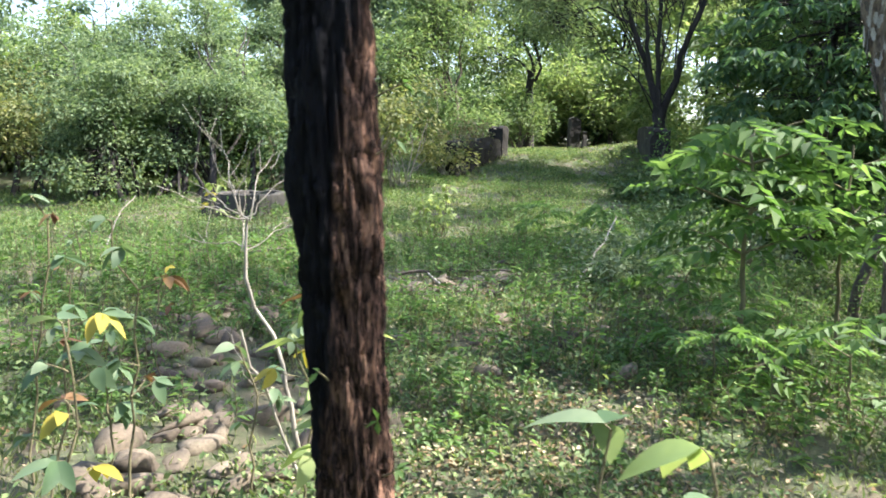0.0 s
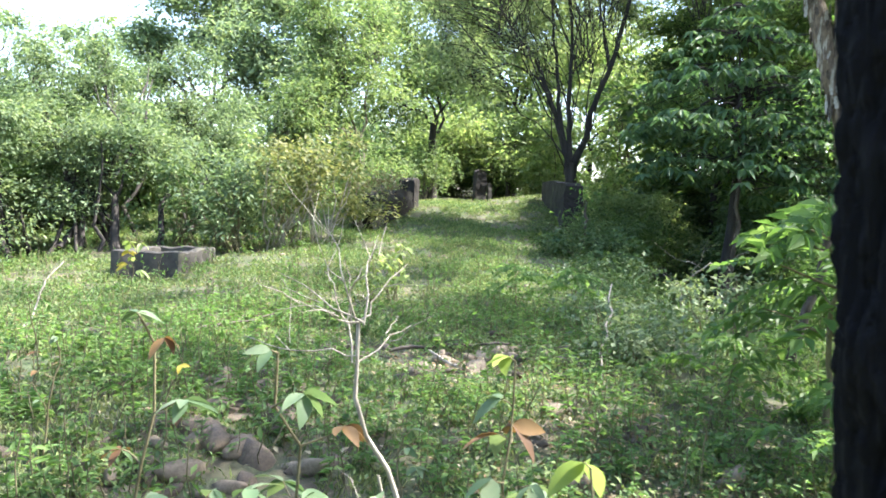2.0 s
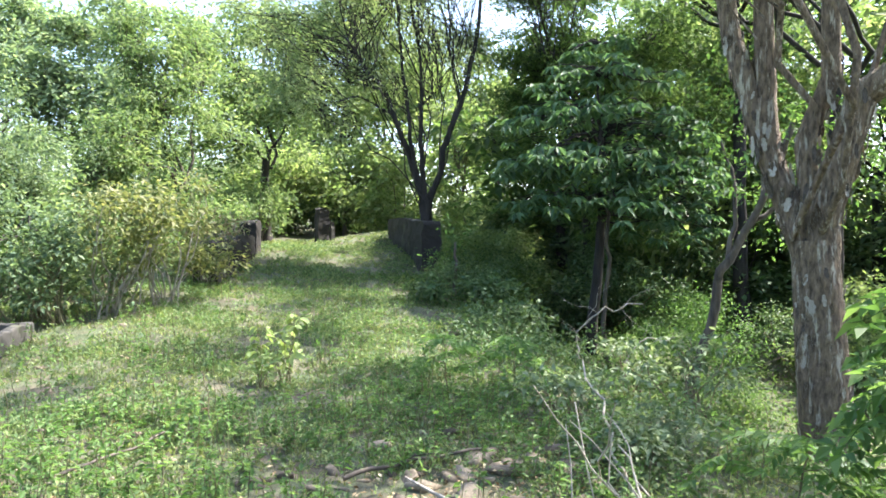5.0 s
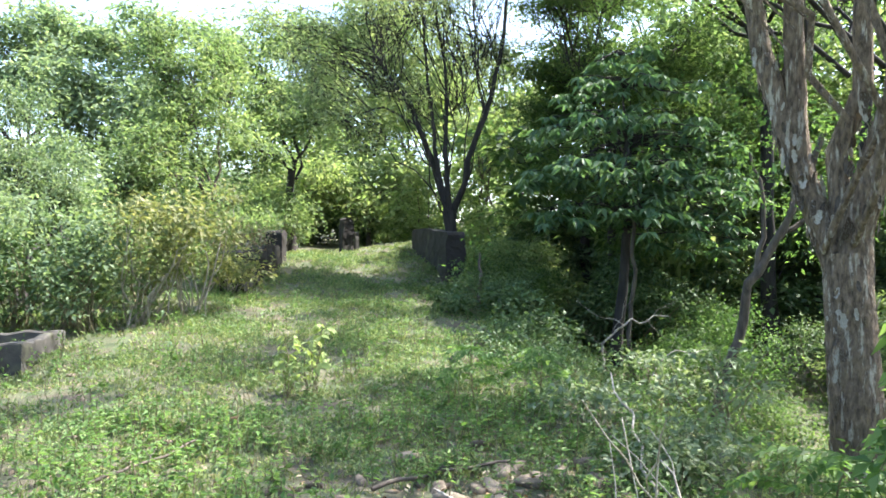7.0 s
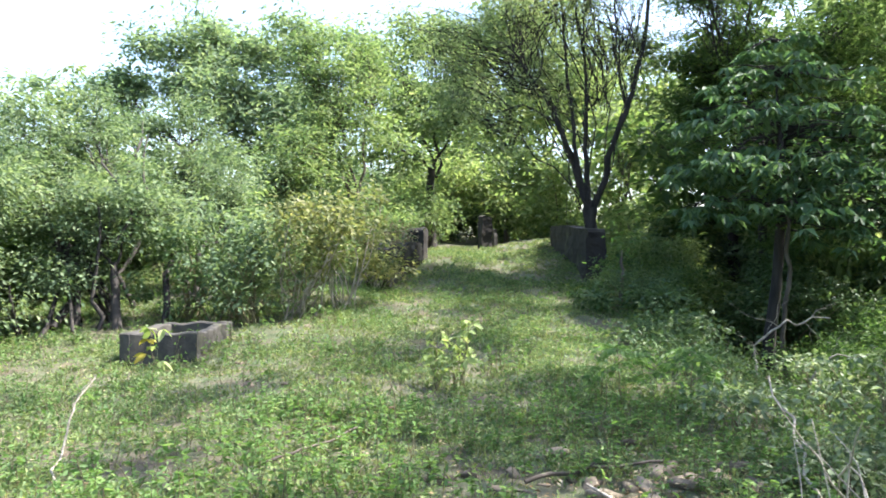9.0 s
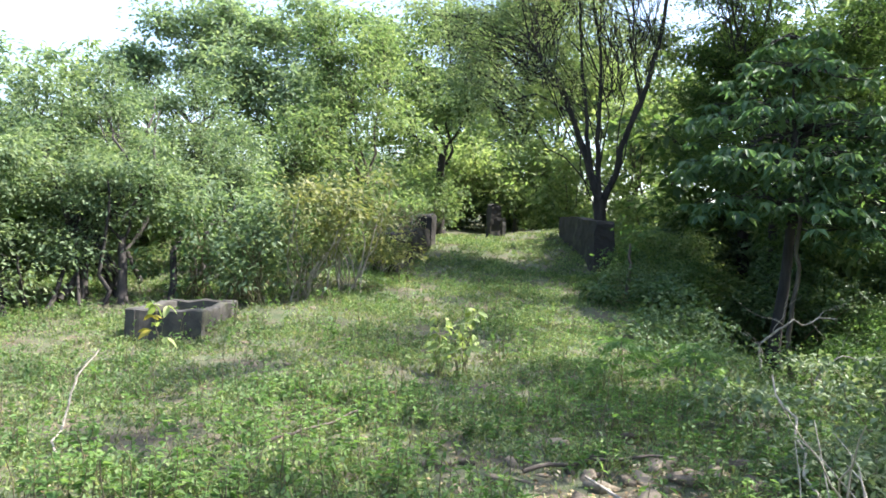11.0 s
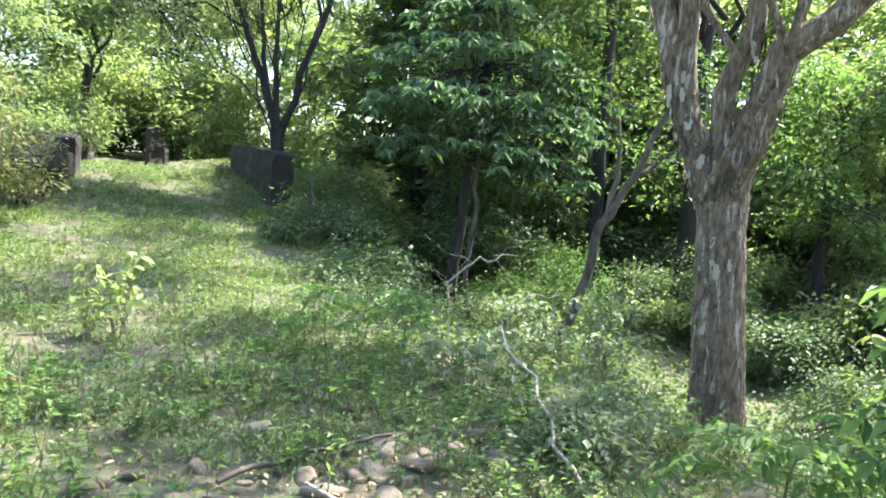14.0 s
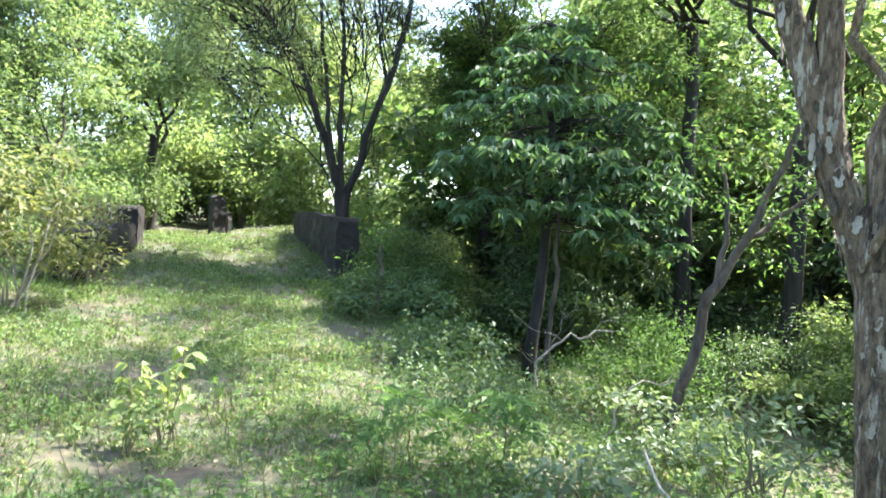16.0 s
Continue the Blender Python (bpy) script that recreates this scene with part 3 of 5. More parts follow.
# Two unseen trees added beside the path, only to break up the sunlight.
tree("canopy_tree", "unseen tall tree added for shade, thin high canopy", (5.2, 1.2), (5.0, 1.4, 5.2), 0.16, [(2.6, 4.0, 7.2, 0.9, 0.6), (4.9, 4.6, 7.6, 0.7, 0.5), (3.6, 0.8, 7.0, 1.3, 0.7), (6.6, 2.6, 8.0, 1.0, 0.7)], M_FEATHER, M_DARKBARK, 22, 44, 0.34, 0.4, 0.16, 0.35, 0.2, 37)
tree("canopy_tree", "unseen tall tree added to dapple the clearing, broken canopy", (9.2, 2.6), (9.0, 2.8, 6.0), 0.24,
     [(x + 0.5 * math.sin(7 * x + 3 * y), y + 0.5 * math.sin(5 * y - 2 * x), 8.6 + 0.07 * y, 0.68 + 0.3 * math.sin(3.7 * x + 1.9 * y), 0.5) for x in (1.6, 3.6, 5.6, 7.6, 9.4, 11.0, 12.6) for y in (5.7, 8.2, 10.6)], M_FEATHER, M_DARKBARK, 27, 62, 0.26, 0.4, 0.15, 0.4, 0.2, 39)
# Added high up to shade the back of the clearing and close the sky.
tree("canopy_tree", "tall dark tree added to shade the wood edge, broken canopy", (12.8, 16.8), (12.6, 16.8, 7.2), 0.2,
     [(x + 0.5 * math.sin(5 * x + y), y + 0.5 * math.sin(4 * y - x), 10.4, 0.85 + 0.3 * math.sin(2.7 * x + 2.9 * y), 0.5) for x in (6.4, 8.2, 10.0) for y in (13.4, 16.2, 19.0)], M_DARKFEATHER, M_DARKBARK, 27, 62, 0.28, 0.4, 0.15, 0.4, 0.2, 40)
tree("white_trunk_tree", "far pale-stemmed tree behind yellow bushes", (-17.3, 29.3), (-17.0, 29.3, 5.6), 0.2, [(-17.5, 30.0, 8.4, 2.2, 1.6), (-15.4, 30.5, 9.0, 2.0, 1.6), (-19.5, 30.0, 8.0, 2.0, 1.5)], M_FAR_HAZED, M_TWIG, 12, 40, 0.45, 0.5, 0.32, 0.45, 0.2, 38, [([(-17.4, 29.2, 1.0), (-18.0, 29.2, 4.0), (-18.3, 29.3, 6.5)], 0.14, 0.08)])
bush("bush", "bright yellow-green bush far off in full sun", (-13.2, 23.4), 2.2, 3.4, M_YELLOW, M_STEM, 150, 30, 0.3, 0.2, 0.5, 0.15, 390, 8, 0.05)

bush("bush", "green bush round the foot of a far tree", (2.7, 28.0), 1.1, 2.6, M_FEATHER, M_BARK, 90, 34, 0.24, 0.14, 0.45, 0.2, 391, 8, 0.1)
bush("bush", "light green bush behind the ruined wall", (0.6, 25.0), 1.1, 2.2, M_FEATHER, M_BARK, 90, 34, 0.22, 0.13, 0.45, 0.2, 392, 8, 0.1)
def bark_flakes():
    """Loose curling plates of bark on the pale tree, whitish and dark."""
    rng = np.random.default_rng(83)
    t = next(o for o in scene.objects if o.name.startswith("flaky_bark_tree"))
    o = np.array(t.location)
    pale = bark_mat("whitish bark flake", (0.3, 0.26, 0.2), (0.62, 0.57, 0.48), None, 40.0)
    kinds = []
    for k, m in enumerate((pale, M_PALEBARK, M_BARK)):
        u, w = np.meshgrid(np.linspace(-1, 1, 4), np.linspace(-1, 1, 5))
        edge = 1 - 0.35 * np.abs(np.sin(3 * w + k)) * np.abs(u)
        x = 0.02 * (0.25 + 0.2 * u * u + 0.5 * np.clip(w, 0, 1) ** 2)
        v = np.stack([x, 0.5 * u * edge * (1 - 0.3 * w * w), w * (1 - 0.2 * u * u)], -1).reshape(-1, 3)
        i = np.arange(20).reshape(5, 4)
        f = np.stack([i[:-1, :-1], i[:-1, 1:], i[1:, 1:], i[1:, :-1]], -1).reshape(-1, 4)
        me = bpy.data.meshes.new("bark_flake")
        me.from_pydata(v.tolist(), [], f.tolist())
        me.materials.append(m)
        kinds.append(me)
    runs = (((5.05, 7.93, -0.4), (5.0, 8.06, 1.9), 0.27, 0.22, 60), ((4.93, 8.18, 1.9), (4.72, 8.51, 3.03), 0.165, 0.15, 80), ((4.72, 8.51, 3.03), (4.51, 8.78, 4.17), 0.14, 0.115, 50), ((5.03, 8.02, 2.1), (5.22, 7.72, 3.43), 0.185, 0.165, 50), ((4.97, 8.12, 2.3), (5.07, 7.97, 3.63), 0.12, 0.105, 40))
    for a, b, r0, r1, n in runs:
        a, b = np.array(a), np.array(b)
        for _ in range(n):
            u, h = rng.uniform(0, 1), rng.uniform(0, 6.28)
            r = r0 + (r1 - r0) * u
            ob = new("bark_flake", kinds[rng.choice(3, p=(0.45, 0.35, 0.2))])
            ob.parent = t
            ob.location = a + (b - a) * u + np.array([math.cos(h), math.sin(h), 0]) * r - o
            ob.rotation_euler = (rng.normal(0, 0.2), rng.normal(0.0, 0.1), h)
            s = rng.uniform(0.03, 0.085)
            ob.scale = (1.4, s * 1.1, s * rng.uniform(0.8, 1.6))


bark_flakes()

# charred trunk beside the path
def charred_trunk():
    rng = np.random.default_rng(5)
    x0, y0 = -0.195, 1.655
    z0 = ground_z(x0, y0) - 0.1
    t = thing("charred_tree", "half-burnt tree trunk with charred black bark", "tree", (x0, y0, 0.0))
    z = np.linspace(z0, 4.4, 420)
    lean = 0.03 - 0.075 * (z - 0.6)
    sides = 110
    th = np.linspace(0, 2 * np.pi, sides, endpoint=False)
    r0 = 0.09 + 0.004 * np.sin(5 * z) + 0.05 * np.exp(-(z - z0) * 4)
    v = np.zeros((len(z), sides, 3))
    for i, zz in enumerate(z):
        for k, a in enumerate(th):
            ca, sa = math.cos(a), math.sin(a)
            ridge = 0.4 * abs(noise.noise(Vector((ca * 4.2, sa * 4.2, zz * 3.0)))) + 0.8 * abs(noise.noise(Vector((ca * 7, sa * 7, zz * 4.5)))) + 0.5 * noise.noise(Vector((ca * 15 + zz, sa * 15, zz * 15)))
            plate = noise.noise(Vector((ca * 2, sa * 2, zz * 7)))
            crack = math.exp(-(noise.noise(Vector((ca * 4.5, sa * 4.5, zz * 4.0 + 3.1))) / 0.1) ** 2) + 0.6 * math.exp(-(noise.noise(Vector((ca * 3, sa * 3, zz * 16.0))) / 0.07) ** 2)
            r = r0[i] + 0.02 * (ridge - 0.3) + 0.006 * plate - 0.013 * crack
            # a hollow scar near eye height and a swollen shoulder on the burnt flank
            s = math.exp(-((zz - 1.17) / 0.055) ** 2 - ((a - 4.75) / 0.35) ** 2)
            b = math.exp(-((zz - 1.42) / 0.1) ** 2 - ((a - 3.4) / 0.55) ** 2)
            r += -0.022 * s + 0.018 * b
            v[i, k] = (lean[i] + r * ca, 1.15 * r * sa, zz)
    i = np.arange(len(z) * sides).reshape(len(z), sides)
    f = np.stack([i[:-1], np.roll(i[:-1], -1, 1), np.roll(i[1:], -1, 1), i[1:]], -1).reshape(-1, 4)
    mesh_np("trunk", v.reshape(-1, 3), f, M_CHAR, t, True)
    for zz, a, ln in ((1.02, 4.4, 0.05), (0.92, 5.2, 0.06), (1.5, 5.9, 0.05), (1.62, 6.1, 0.06), (0.8, 5.5, 0.05)):
        p = np.array([0.03 - 0.075 * (zz - 0.6) + 0.095 * math.cos(a), 0.095 * math.sin(a), zz])
        q = p + np.array([math.cos(a) * ln, math.sin(a) * ln, 0.03])
        v, f = tube(bent(p, q, 4, 0.2, rng), np.linspace(0.003, 0.0015, 4), 5)
        mesh_np("twig", v, f, M_STEM, t)
        n = 3
        lv, lf = leaf_cloud(np.repeat(q[None], n, 0), rng.normal(0, 1, (n, 3)), rng.normal(0, 0.4, (n, 3)) + np.array([0, -0.3, 1]), np.full(n, 0.035), np.full(n, 0.014))
        mesh_np("sprout", lv, lf, M_FERN, t)


charred_trunk()

for x, y, r, h_, s in ((8.7, 29.5, 1.6, 4.0, 1), (10.8, 26.5, 1.6, 3.6, 2), (6.9, 34.5, 1.8, 4.2, 3), (3.4, 34.0, 1.8, 3.8, 4), (4.9, 36.0, 2.0, 4.5, 5), (1.2, 30.5, 1.6, 3.4, 6), (9.5, 33.0, 1.8, 4.6, 7)):
    bush("bush", "tall sunlit yellow-green bush closing the clearing", (x, y), r, h_, M_YELLOW if s % 3 else M_FEATHER, M_BARK, 110, 34, 0.28, 0.2, 0.5, 0.2, 370 + s, 8, 0.05)

# ---- far wood all round ----
def far_wood():
    rng = np.random.default_rng(77)
    kinds = [tree("far_tree", "far woodland tree with dense green crown", (200 + 12 * i, 0), (200 + 12 * i, 0, 3.5), 0.16, [(200 + 12 * i + rng.normal(0, 1.4), rng.normal(0, 1.4), z, rng.uniform(0.8, 1.7), rng.uniform(0.6, 1.3)) for z in (1.4, 2.4, 3.2, 4.0, 4.8, 5.6, 6.4, 7.2, 8.2)], m, M_DARKBARK, 9, 26, 0.42, 0.5, 0.38, 0.45, 0.2, 50 + i, group="far wood") for i, m in enumerate((M_FAR_HAZED, M_DARKFEATHER, M_FEATHER, M_YELLOW))]
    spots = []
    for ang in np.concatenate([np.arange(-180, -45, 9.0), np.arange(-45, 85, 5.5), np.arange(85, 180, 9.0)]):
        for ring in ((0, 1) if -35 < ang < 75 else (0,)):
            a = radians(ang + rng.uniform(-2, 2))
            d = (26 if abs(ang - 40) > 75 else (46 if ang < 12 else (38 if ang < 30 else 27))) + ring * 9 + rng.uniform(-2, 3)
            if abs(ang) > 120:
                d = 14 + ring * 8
            # Ahead and to the left mostly the haze-paled kind, which brightens that side.
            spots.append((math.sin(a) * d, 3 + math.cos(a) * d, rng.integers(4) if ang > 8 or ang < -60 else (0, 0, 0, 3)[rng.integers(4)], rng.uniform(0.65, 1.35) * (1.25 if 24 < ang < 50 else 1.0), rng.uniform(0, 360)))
        # From 45 degrees on only yellow-green trees, their colour imitating sunlit leaves.
        if 26 < ang < 82:
            a = radians(ang + rng.uniform(1, 4))
            d = rng.uniform(19.5, 24) + (3 if ang < 36 else 0)
            spots.append((math.sin(a) * d, 3 + math.cos(a) * d, rng.integers(4) if ang < 45 else 3, rng.uniform(0.9, 1.3) if ang < 45 else rng.uniform(0.7, 1.0), rng.uniform(0, 360)))
    for i, (x, y, k, s, turn) in enumerate(spots):
        m = pose(x, y, ground_z(x, y), 0, 0, turn)
        c = copy_thing(kinds[k], m) if i > 3 else kinds[i]
        c.matrix_basis = m @ Matrix.Scale(s, 4)


far_wood()

# ---- masonry ruins ----
def worn_wall(name, label, a, b, thick, tall, seed, mat_, category="wall", rise=0.0, cell=0.12, wear=0.06):
    """A worn wall block from a to b on the ground, with a broken, uneven top."""
    ax, ay = a
    bx, by = b
    length = math.hypot(bx - ax, by - ay)
    z0 = min(ground_z(ax, ay), ground_z(bx, by))
    t = thing(name, label, category, (ax, ay, z0))
    t.rotation_euler = (0, 0, math.atan2(by - ay, bx - ax))
    bm = bmesh.new()
    up, across, along = max(4, int((tall + 0.25) / cell)), max(3, int(thick / cell)), max(3, int(length / cell))
    side = [(-0.5, k / up) for k in range(up)] + [(-0.5 + k / across, 1.0) for k in range(across)] + [(0.5, 1.0 - k / up) for k in range(up + 1)]

    def worn(x, y, z):
        q = Vector((x * (0.3 if length > 3 else 1.0) + seed * 7, y, z))
        d = noise.noise_vector(q * 2.1) * wear + noise.noise_vector(q * 7) * wear * 0.45 + noise.noise_vector(q * 17) * wear * 0.2
        k = max(0.0, z / tall)
        drop = k ** 3 * wear * 2 * abs(noise.noise(Vector((x * 0.5 + seed, 0, 0)))) - rise * x / length * k
        ends = min(x, length - x)
        drop += 0.5 * thick * k ** 4 * math.exp(-ends / 0.12) * 0.4
        return bm.verts.new((x + d.x, y + d.y, z + d.z * k - drop))

    rings = [[worn(length * m / along, y * thick, -0.25 + z * (tall + 0.25)) for y, z in side] for m in range(along + 1)]
    for r0, r1 in zip(rings, rings[1:]):
        for k in range(len(side) - 1):
            bm.faces.new((r0[k], r0[k + 1], r1[k + 1], r1[k]))
    for r in (rings[0], rings[-1]):
        x = 0.0 if r is rings[0] else length
        rows = [[r[k]] + [worn(x, (-0.5 + c / across) * thick, -0.25 + k / up * (tall + 0.25)) for c in range(1, across)] + [r[len(side) - 1 - k]] for k in range(up)] + [r[up:up + across + 1]]
        for a0, a1 in zip(rows, rows[1:]):
            for k in range(across):
                bm.faces.new((a0[k], a0[k + 1], a1[k + 1], a1[k]))
    bmesh.ops.recalc_face_normals(bm, faces=bm.faces)
    part("block", bm, mat_, t)
    return t


worn_wall("ruined_wall", "blackened ruined parapet wall beside a tree", (5.75, 20.2), (6.75, 25.6), 0.5, 1.38, 1, M_RUIN, rise=0.25, cell=0.09, wear=0.045)
worn_wall("ruined_wall", "broken stone of a ruined parapet wall", (6.0, 19.75), (6.35, 20.1), 0.45, 0.55, 2, M_RUIN)
worn_wall("ruined_wall", "overgrown dark ruined parapet wall", (0.1, 19.3), (1.45, 22.6), 0.5, 0.95, 3, M_RUIN, rise=0.2, cell=0.09, wear=0.09)
worn_wall("stone_pillar", "dark square stub of an old stone pillar", (1.55, 22.75), (1.75, 23.15), 0.45, 0.95, 4, M_RUIN, "pillar", cell=0.06, wear=0.035)
worn_wall("stone_pillar", "dark narrow stub of an old stone pillar", (4.3, 26.3), (4.65, 26.35), 0.4, 1.1, 5, M_RUIN, "pillar", cell=0.06, wear=0.05)
worn_wall("stone_pillar", "weathered pale stub of an old stone pillar", (4.85, 26.7), (4.98, 26.72), 0.14, 0.62, 6, M_TANK, "pillar", cell=0.05, wear=0.03)


def wall_creeper():
    """Dry pinkish creeper and hanging roots over the overgrown ruin."""
    rng = np.random.default_rng(71)
    o = np.array([0.1, 19.3, ground_z(0.1, 19.3)])
    t = thing("creeper", "pale dry creeper with hanging roots over a ruined wall", "creeper", tuple(o))
    way = np.array([1.45, 3.4, 0.0])
    side = unit(np.array([[-way[1], way[0], 0.0]]))[0]
    for k in range(26):
        u = rng.uniform(0.0, 1.0)
        foot = way * u + side * rng.uniform(0.26, 0.36) + np.array([0, 0, 0.5 * u])
        top = foot + np.array([0, 0, rng.uniform(0.7, 1.0)]) - side * 0.12
        v, f = tube(bent(top, foot, 7, 0.2, rng), np.linspace(0.02, 0.008, 7) * rng.uniform(0.5, 1.3), 5)
        mesh_np("root", v, f, M_BARK if k % 2 else M_TWIG, t, True)
    for m, n, low in ((M_DRYLEAF, 34, 0.75), (M_PALE, 46, 0.45), (M_DARKFEATHER, 26, 0.3)):
        u = rng.uniform(-0.05, 0.85, (n, 1))
        pts = way * u + side * rng.uniform(-0.1, 0.55, (n, 1)) + np.array([0, 0, 1.0]) * (rng.uniform(low, 1.2, (n, 1)) + 0.45 * u)
        v, f = spray(rng, pts, 20, 0.14, 0.7, 0.085, 0.5, 0.3)
        tagged(mesh_np("foliage", v, f, m, t), kind="stuff")


wall_creeper()


def stone_tank():
    """A low open masonry tank: four walls round a hollow."""
    zc = 0.27
    t = thing("stone_tank", "low open stone tank with dark weathered walls", "tank", (-4.12, 13.0, zc))
    d1, d2 = Vector((0.36, 1.55, 0)), Vector((0.98, 0.02, 0))
    corners = [Vector((0, 0, 0)), d2, d2 + d1, d1]
    for i in range(4):
        a, b = corners[i], corners[(i + 1) % 4]
        n = (b - a).normalized()
        s = Vector((-n.y, n.x, 0)) * 0.13
        bm = bmesh.new()
        ring = []
        cuts = 22
        for k in range(cuts + 1):
            p = a.lerp(b, k / cuts)
            w = [noise.noise(Vector((p.x * 4 + i, p.y * 4, q))) * 0.03 for q in (0, 5, 9)]
            top = 0.46 + w[0] * 1.1
            ring.append([bm.verts.new(p + Vector((w[1], w[2], -0.3))), bm.verts.new(p + Vector((w[1], w[2], top - 0.02))), bm.verts.new(p + s * 0.12 + Vector((0, 0, top))), bm.verts.new(p + s * 0.88 + Vector((0, 0, top))), bm.verts.new(p + s + Vector((0, 0, top - 0.02))), bm.verts.new(p + s + Vector((0, 0, -0.3)))])
        for r0, r1 in zip(ring, ring[1:]):
            for k in range(5):
                bm.faces.new((r0[k], r1[k], r1[k + 1], r0[k + 1]))
        for r in (ring[0], ring[-1]):
            bm.faces.new(r if r is ring[0] else r[::-1])
        bmesh.ops.recalc_face_normals(bm, faces=bm.faces)
        part("wall", bm, M_TANK, t)


stone_tank()

# ---- stones ----
def build_stones():
    rng = np.random.default_rng(9)
    kinds = []
    for k in range(9):
        bm = bmesh.new()
        bmesh.ops.create_icosphere(bm, subdivisions=2, radius=1.0)
        flat = rng.uniform(0.4, 0.7)
        cuts = [(Vector(rng.normal(0, 1, 3)).normalized(), rng.uniform(0.5, 0.8)) for _ in range(7)]
        for v in bm.verts:
            q = v.co + Vector((k * 9.1, 0, 0))
            v.co *= 1 + 0.45 * noise.noise(q * 0.9) + 0.18 * noise.noise(q * 2.3)
            for nrm, far in cuts:
                over = v.co.dot(nrm) - far
                if over > 0:
                    v.co -= nrm * over * 0.85
            v.co.z *= flat
            v.co.x *= 1.5
        me = bpy.data.meshes.new("stone")
        bm.to_mesh(me)
        bm.free()
        me.polygons.foreach_set("use_smooth", np.ones(len(me.polygons), bool))
        me.materials.append(M_STONE)
        kinds.append(me)
    heaps = ((-1.1, 3.25, 0.3, 34, 0.06, 0.15), (-1.35, 4.8, 0.35, 26, 0.06, 0.14), (-1.45, 5.7, 0.4, 16, 0.06, 0.15), (0.4, 6.8, 0.5, 30, 0.05, 0.14), (1.15, 7.1, 0.35, 14, 0.06, 0.15), (0.55, 5.0, 0.6, 22, 0.04, 0.12), (-0.9, 6.6, 0.7, 10, 0.05, 0.12), (-2.6, 8.7, 1.1, 9, 0.05, 0.1), (-2.6, 11.4, 1.8, 12, 0.05, 0.12), (0.5, 12.5, 2.2, 8, 0.05, 0.1), (-1.3, 4.0, 0.35, 14, 0.05, 0.11), (-2.2, 3.9, 0.5, 8, 0.03, 0.08))
    for hx, hy, spread, n, lo, hi in heaps:
        for _ in range(n):
            x, y = hx + rng.normal(0, spread), hy + rng.normal(0, spread)
            s = rng.uniform(lo, hi) * 0.85
            ob = new("stone", kinds[rng.integers(9)])
            ob.location = (x, y, ground_z(x, y) + s * 0.1)
            ob.scale = (s, s * rng.uniform(0.75, 1.1), s * rng.uniform(0.8, 1.2))
            ob.rotation_euler = (rng.normal(0, 0.25), rng.normal(0, 0.25), rng.uniform(0, 6.28))
            tagged(ob, "rounded brown and grey field stone among grass" if s > 0.07 else "small rounded stone lying in the grass", "stone", "loose stones")


build_stones()

# ---- low growth ----
def field(rng, n, x0, x1, y0, y1, near=1.4):
    """Places on the ground, thicker towards the path."""
    x, y = rng.uniform(x0, x1, n * 8), rng.uniform(y0, y1, n * 8)
    d = np.hypot(x + 1.6, y - 2.5)
    patch = 0.55 + 0.45 * np.sin(1.7 * x + 0.8 * y) * np.sin(1.1 * y - 0.6 * x) + 0.3 * np.sin(4.1 * x + 1) * np.sin(3.7 * y)
    bare = sum(np.exp(-((x - q[0]) ** 2 + (y - q[1]) ** 2) / q[2]) for q in ((0.45, 3.8, 0.3), (0.5, 5.0, 0.35), (0.45, 6.7, 0.3), (-1.2, 3.4, 0.12)))
    patch = patch - 0.5 * bare
    keep = rng.uniform(0, 1, len(x)) < np.clip(patch, 0.08, 1) * np.clip(3.0 / np.maximum(d, 1.5), 0, 1) ** near
    x, y = x[keep][:n], y[keep][:n]
    return np.stack([x, y, height(x, y)], 1)


def build_grass():
    rng = np.random.default_rng(21)
    p = np.concatenate([field(rng, 24000, -10, 7, 1.8, 27, 0.75), field(np.random.default_rng(31), 5500, -8, 8, -5, 1.8, 0.7)])
    per = 9
    c = np.repeat(p, per, 0)
    n = len(c)
    c = c + rng.normal(0, 0.05, (n, 3)) * np.array([1, 1, 0])
    c[:, 2] = height(c[:, 0], c[:, 1]) - 0.01
    along = rng.normal(0, 0.7, (n, 3))
    along[:, 2] = np.abs(along[:, 2]) + 0.55
    d = np.hypot(c[:, 0] + 1.6, c[:, 1] - 2.5)
    L = rng.uniform(0.025, 0.1, n) * np.clip(0.8 + d * 0.02, 0.8, 1.3)
    W = np.clip(0.004 + 0.0007 * d, 0.005, 0.02)
    v, f = leaf_cloud(c, along, rng.normal(0, 1, (n, 3)), L, W, 0.3)
    tagged(mesh_np("grass", v, f, M_GRASS), "short green grass over the whole clearing", "grass", kind="stuff")


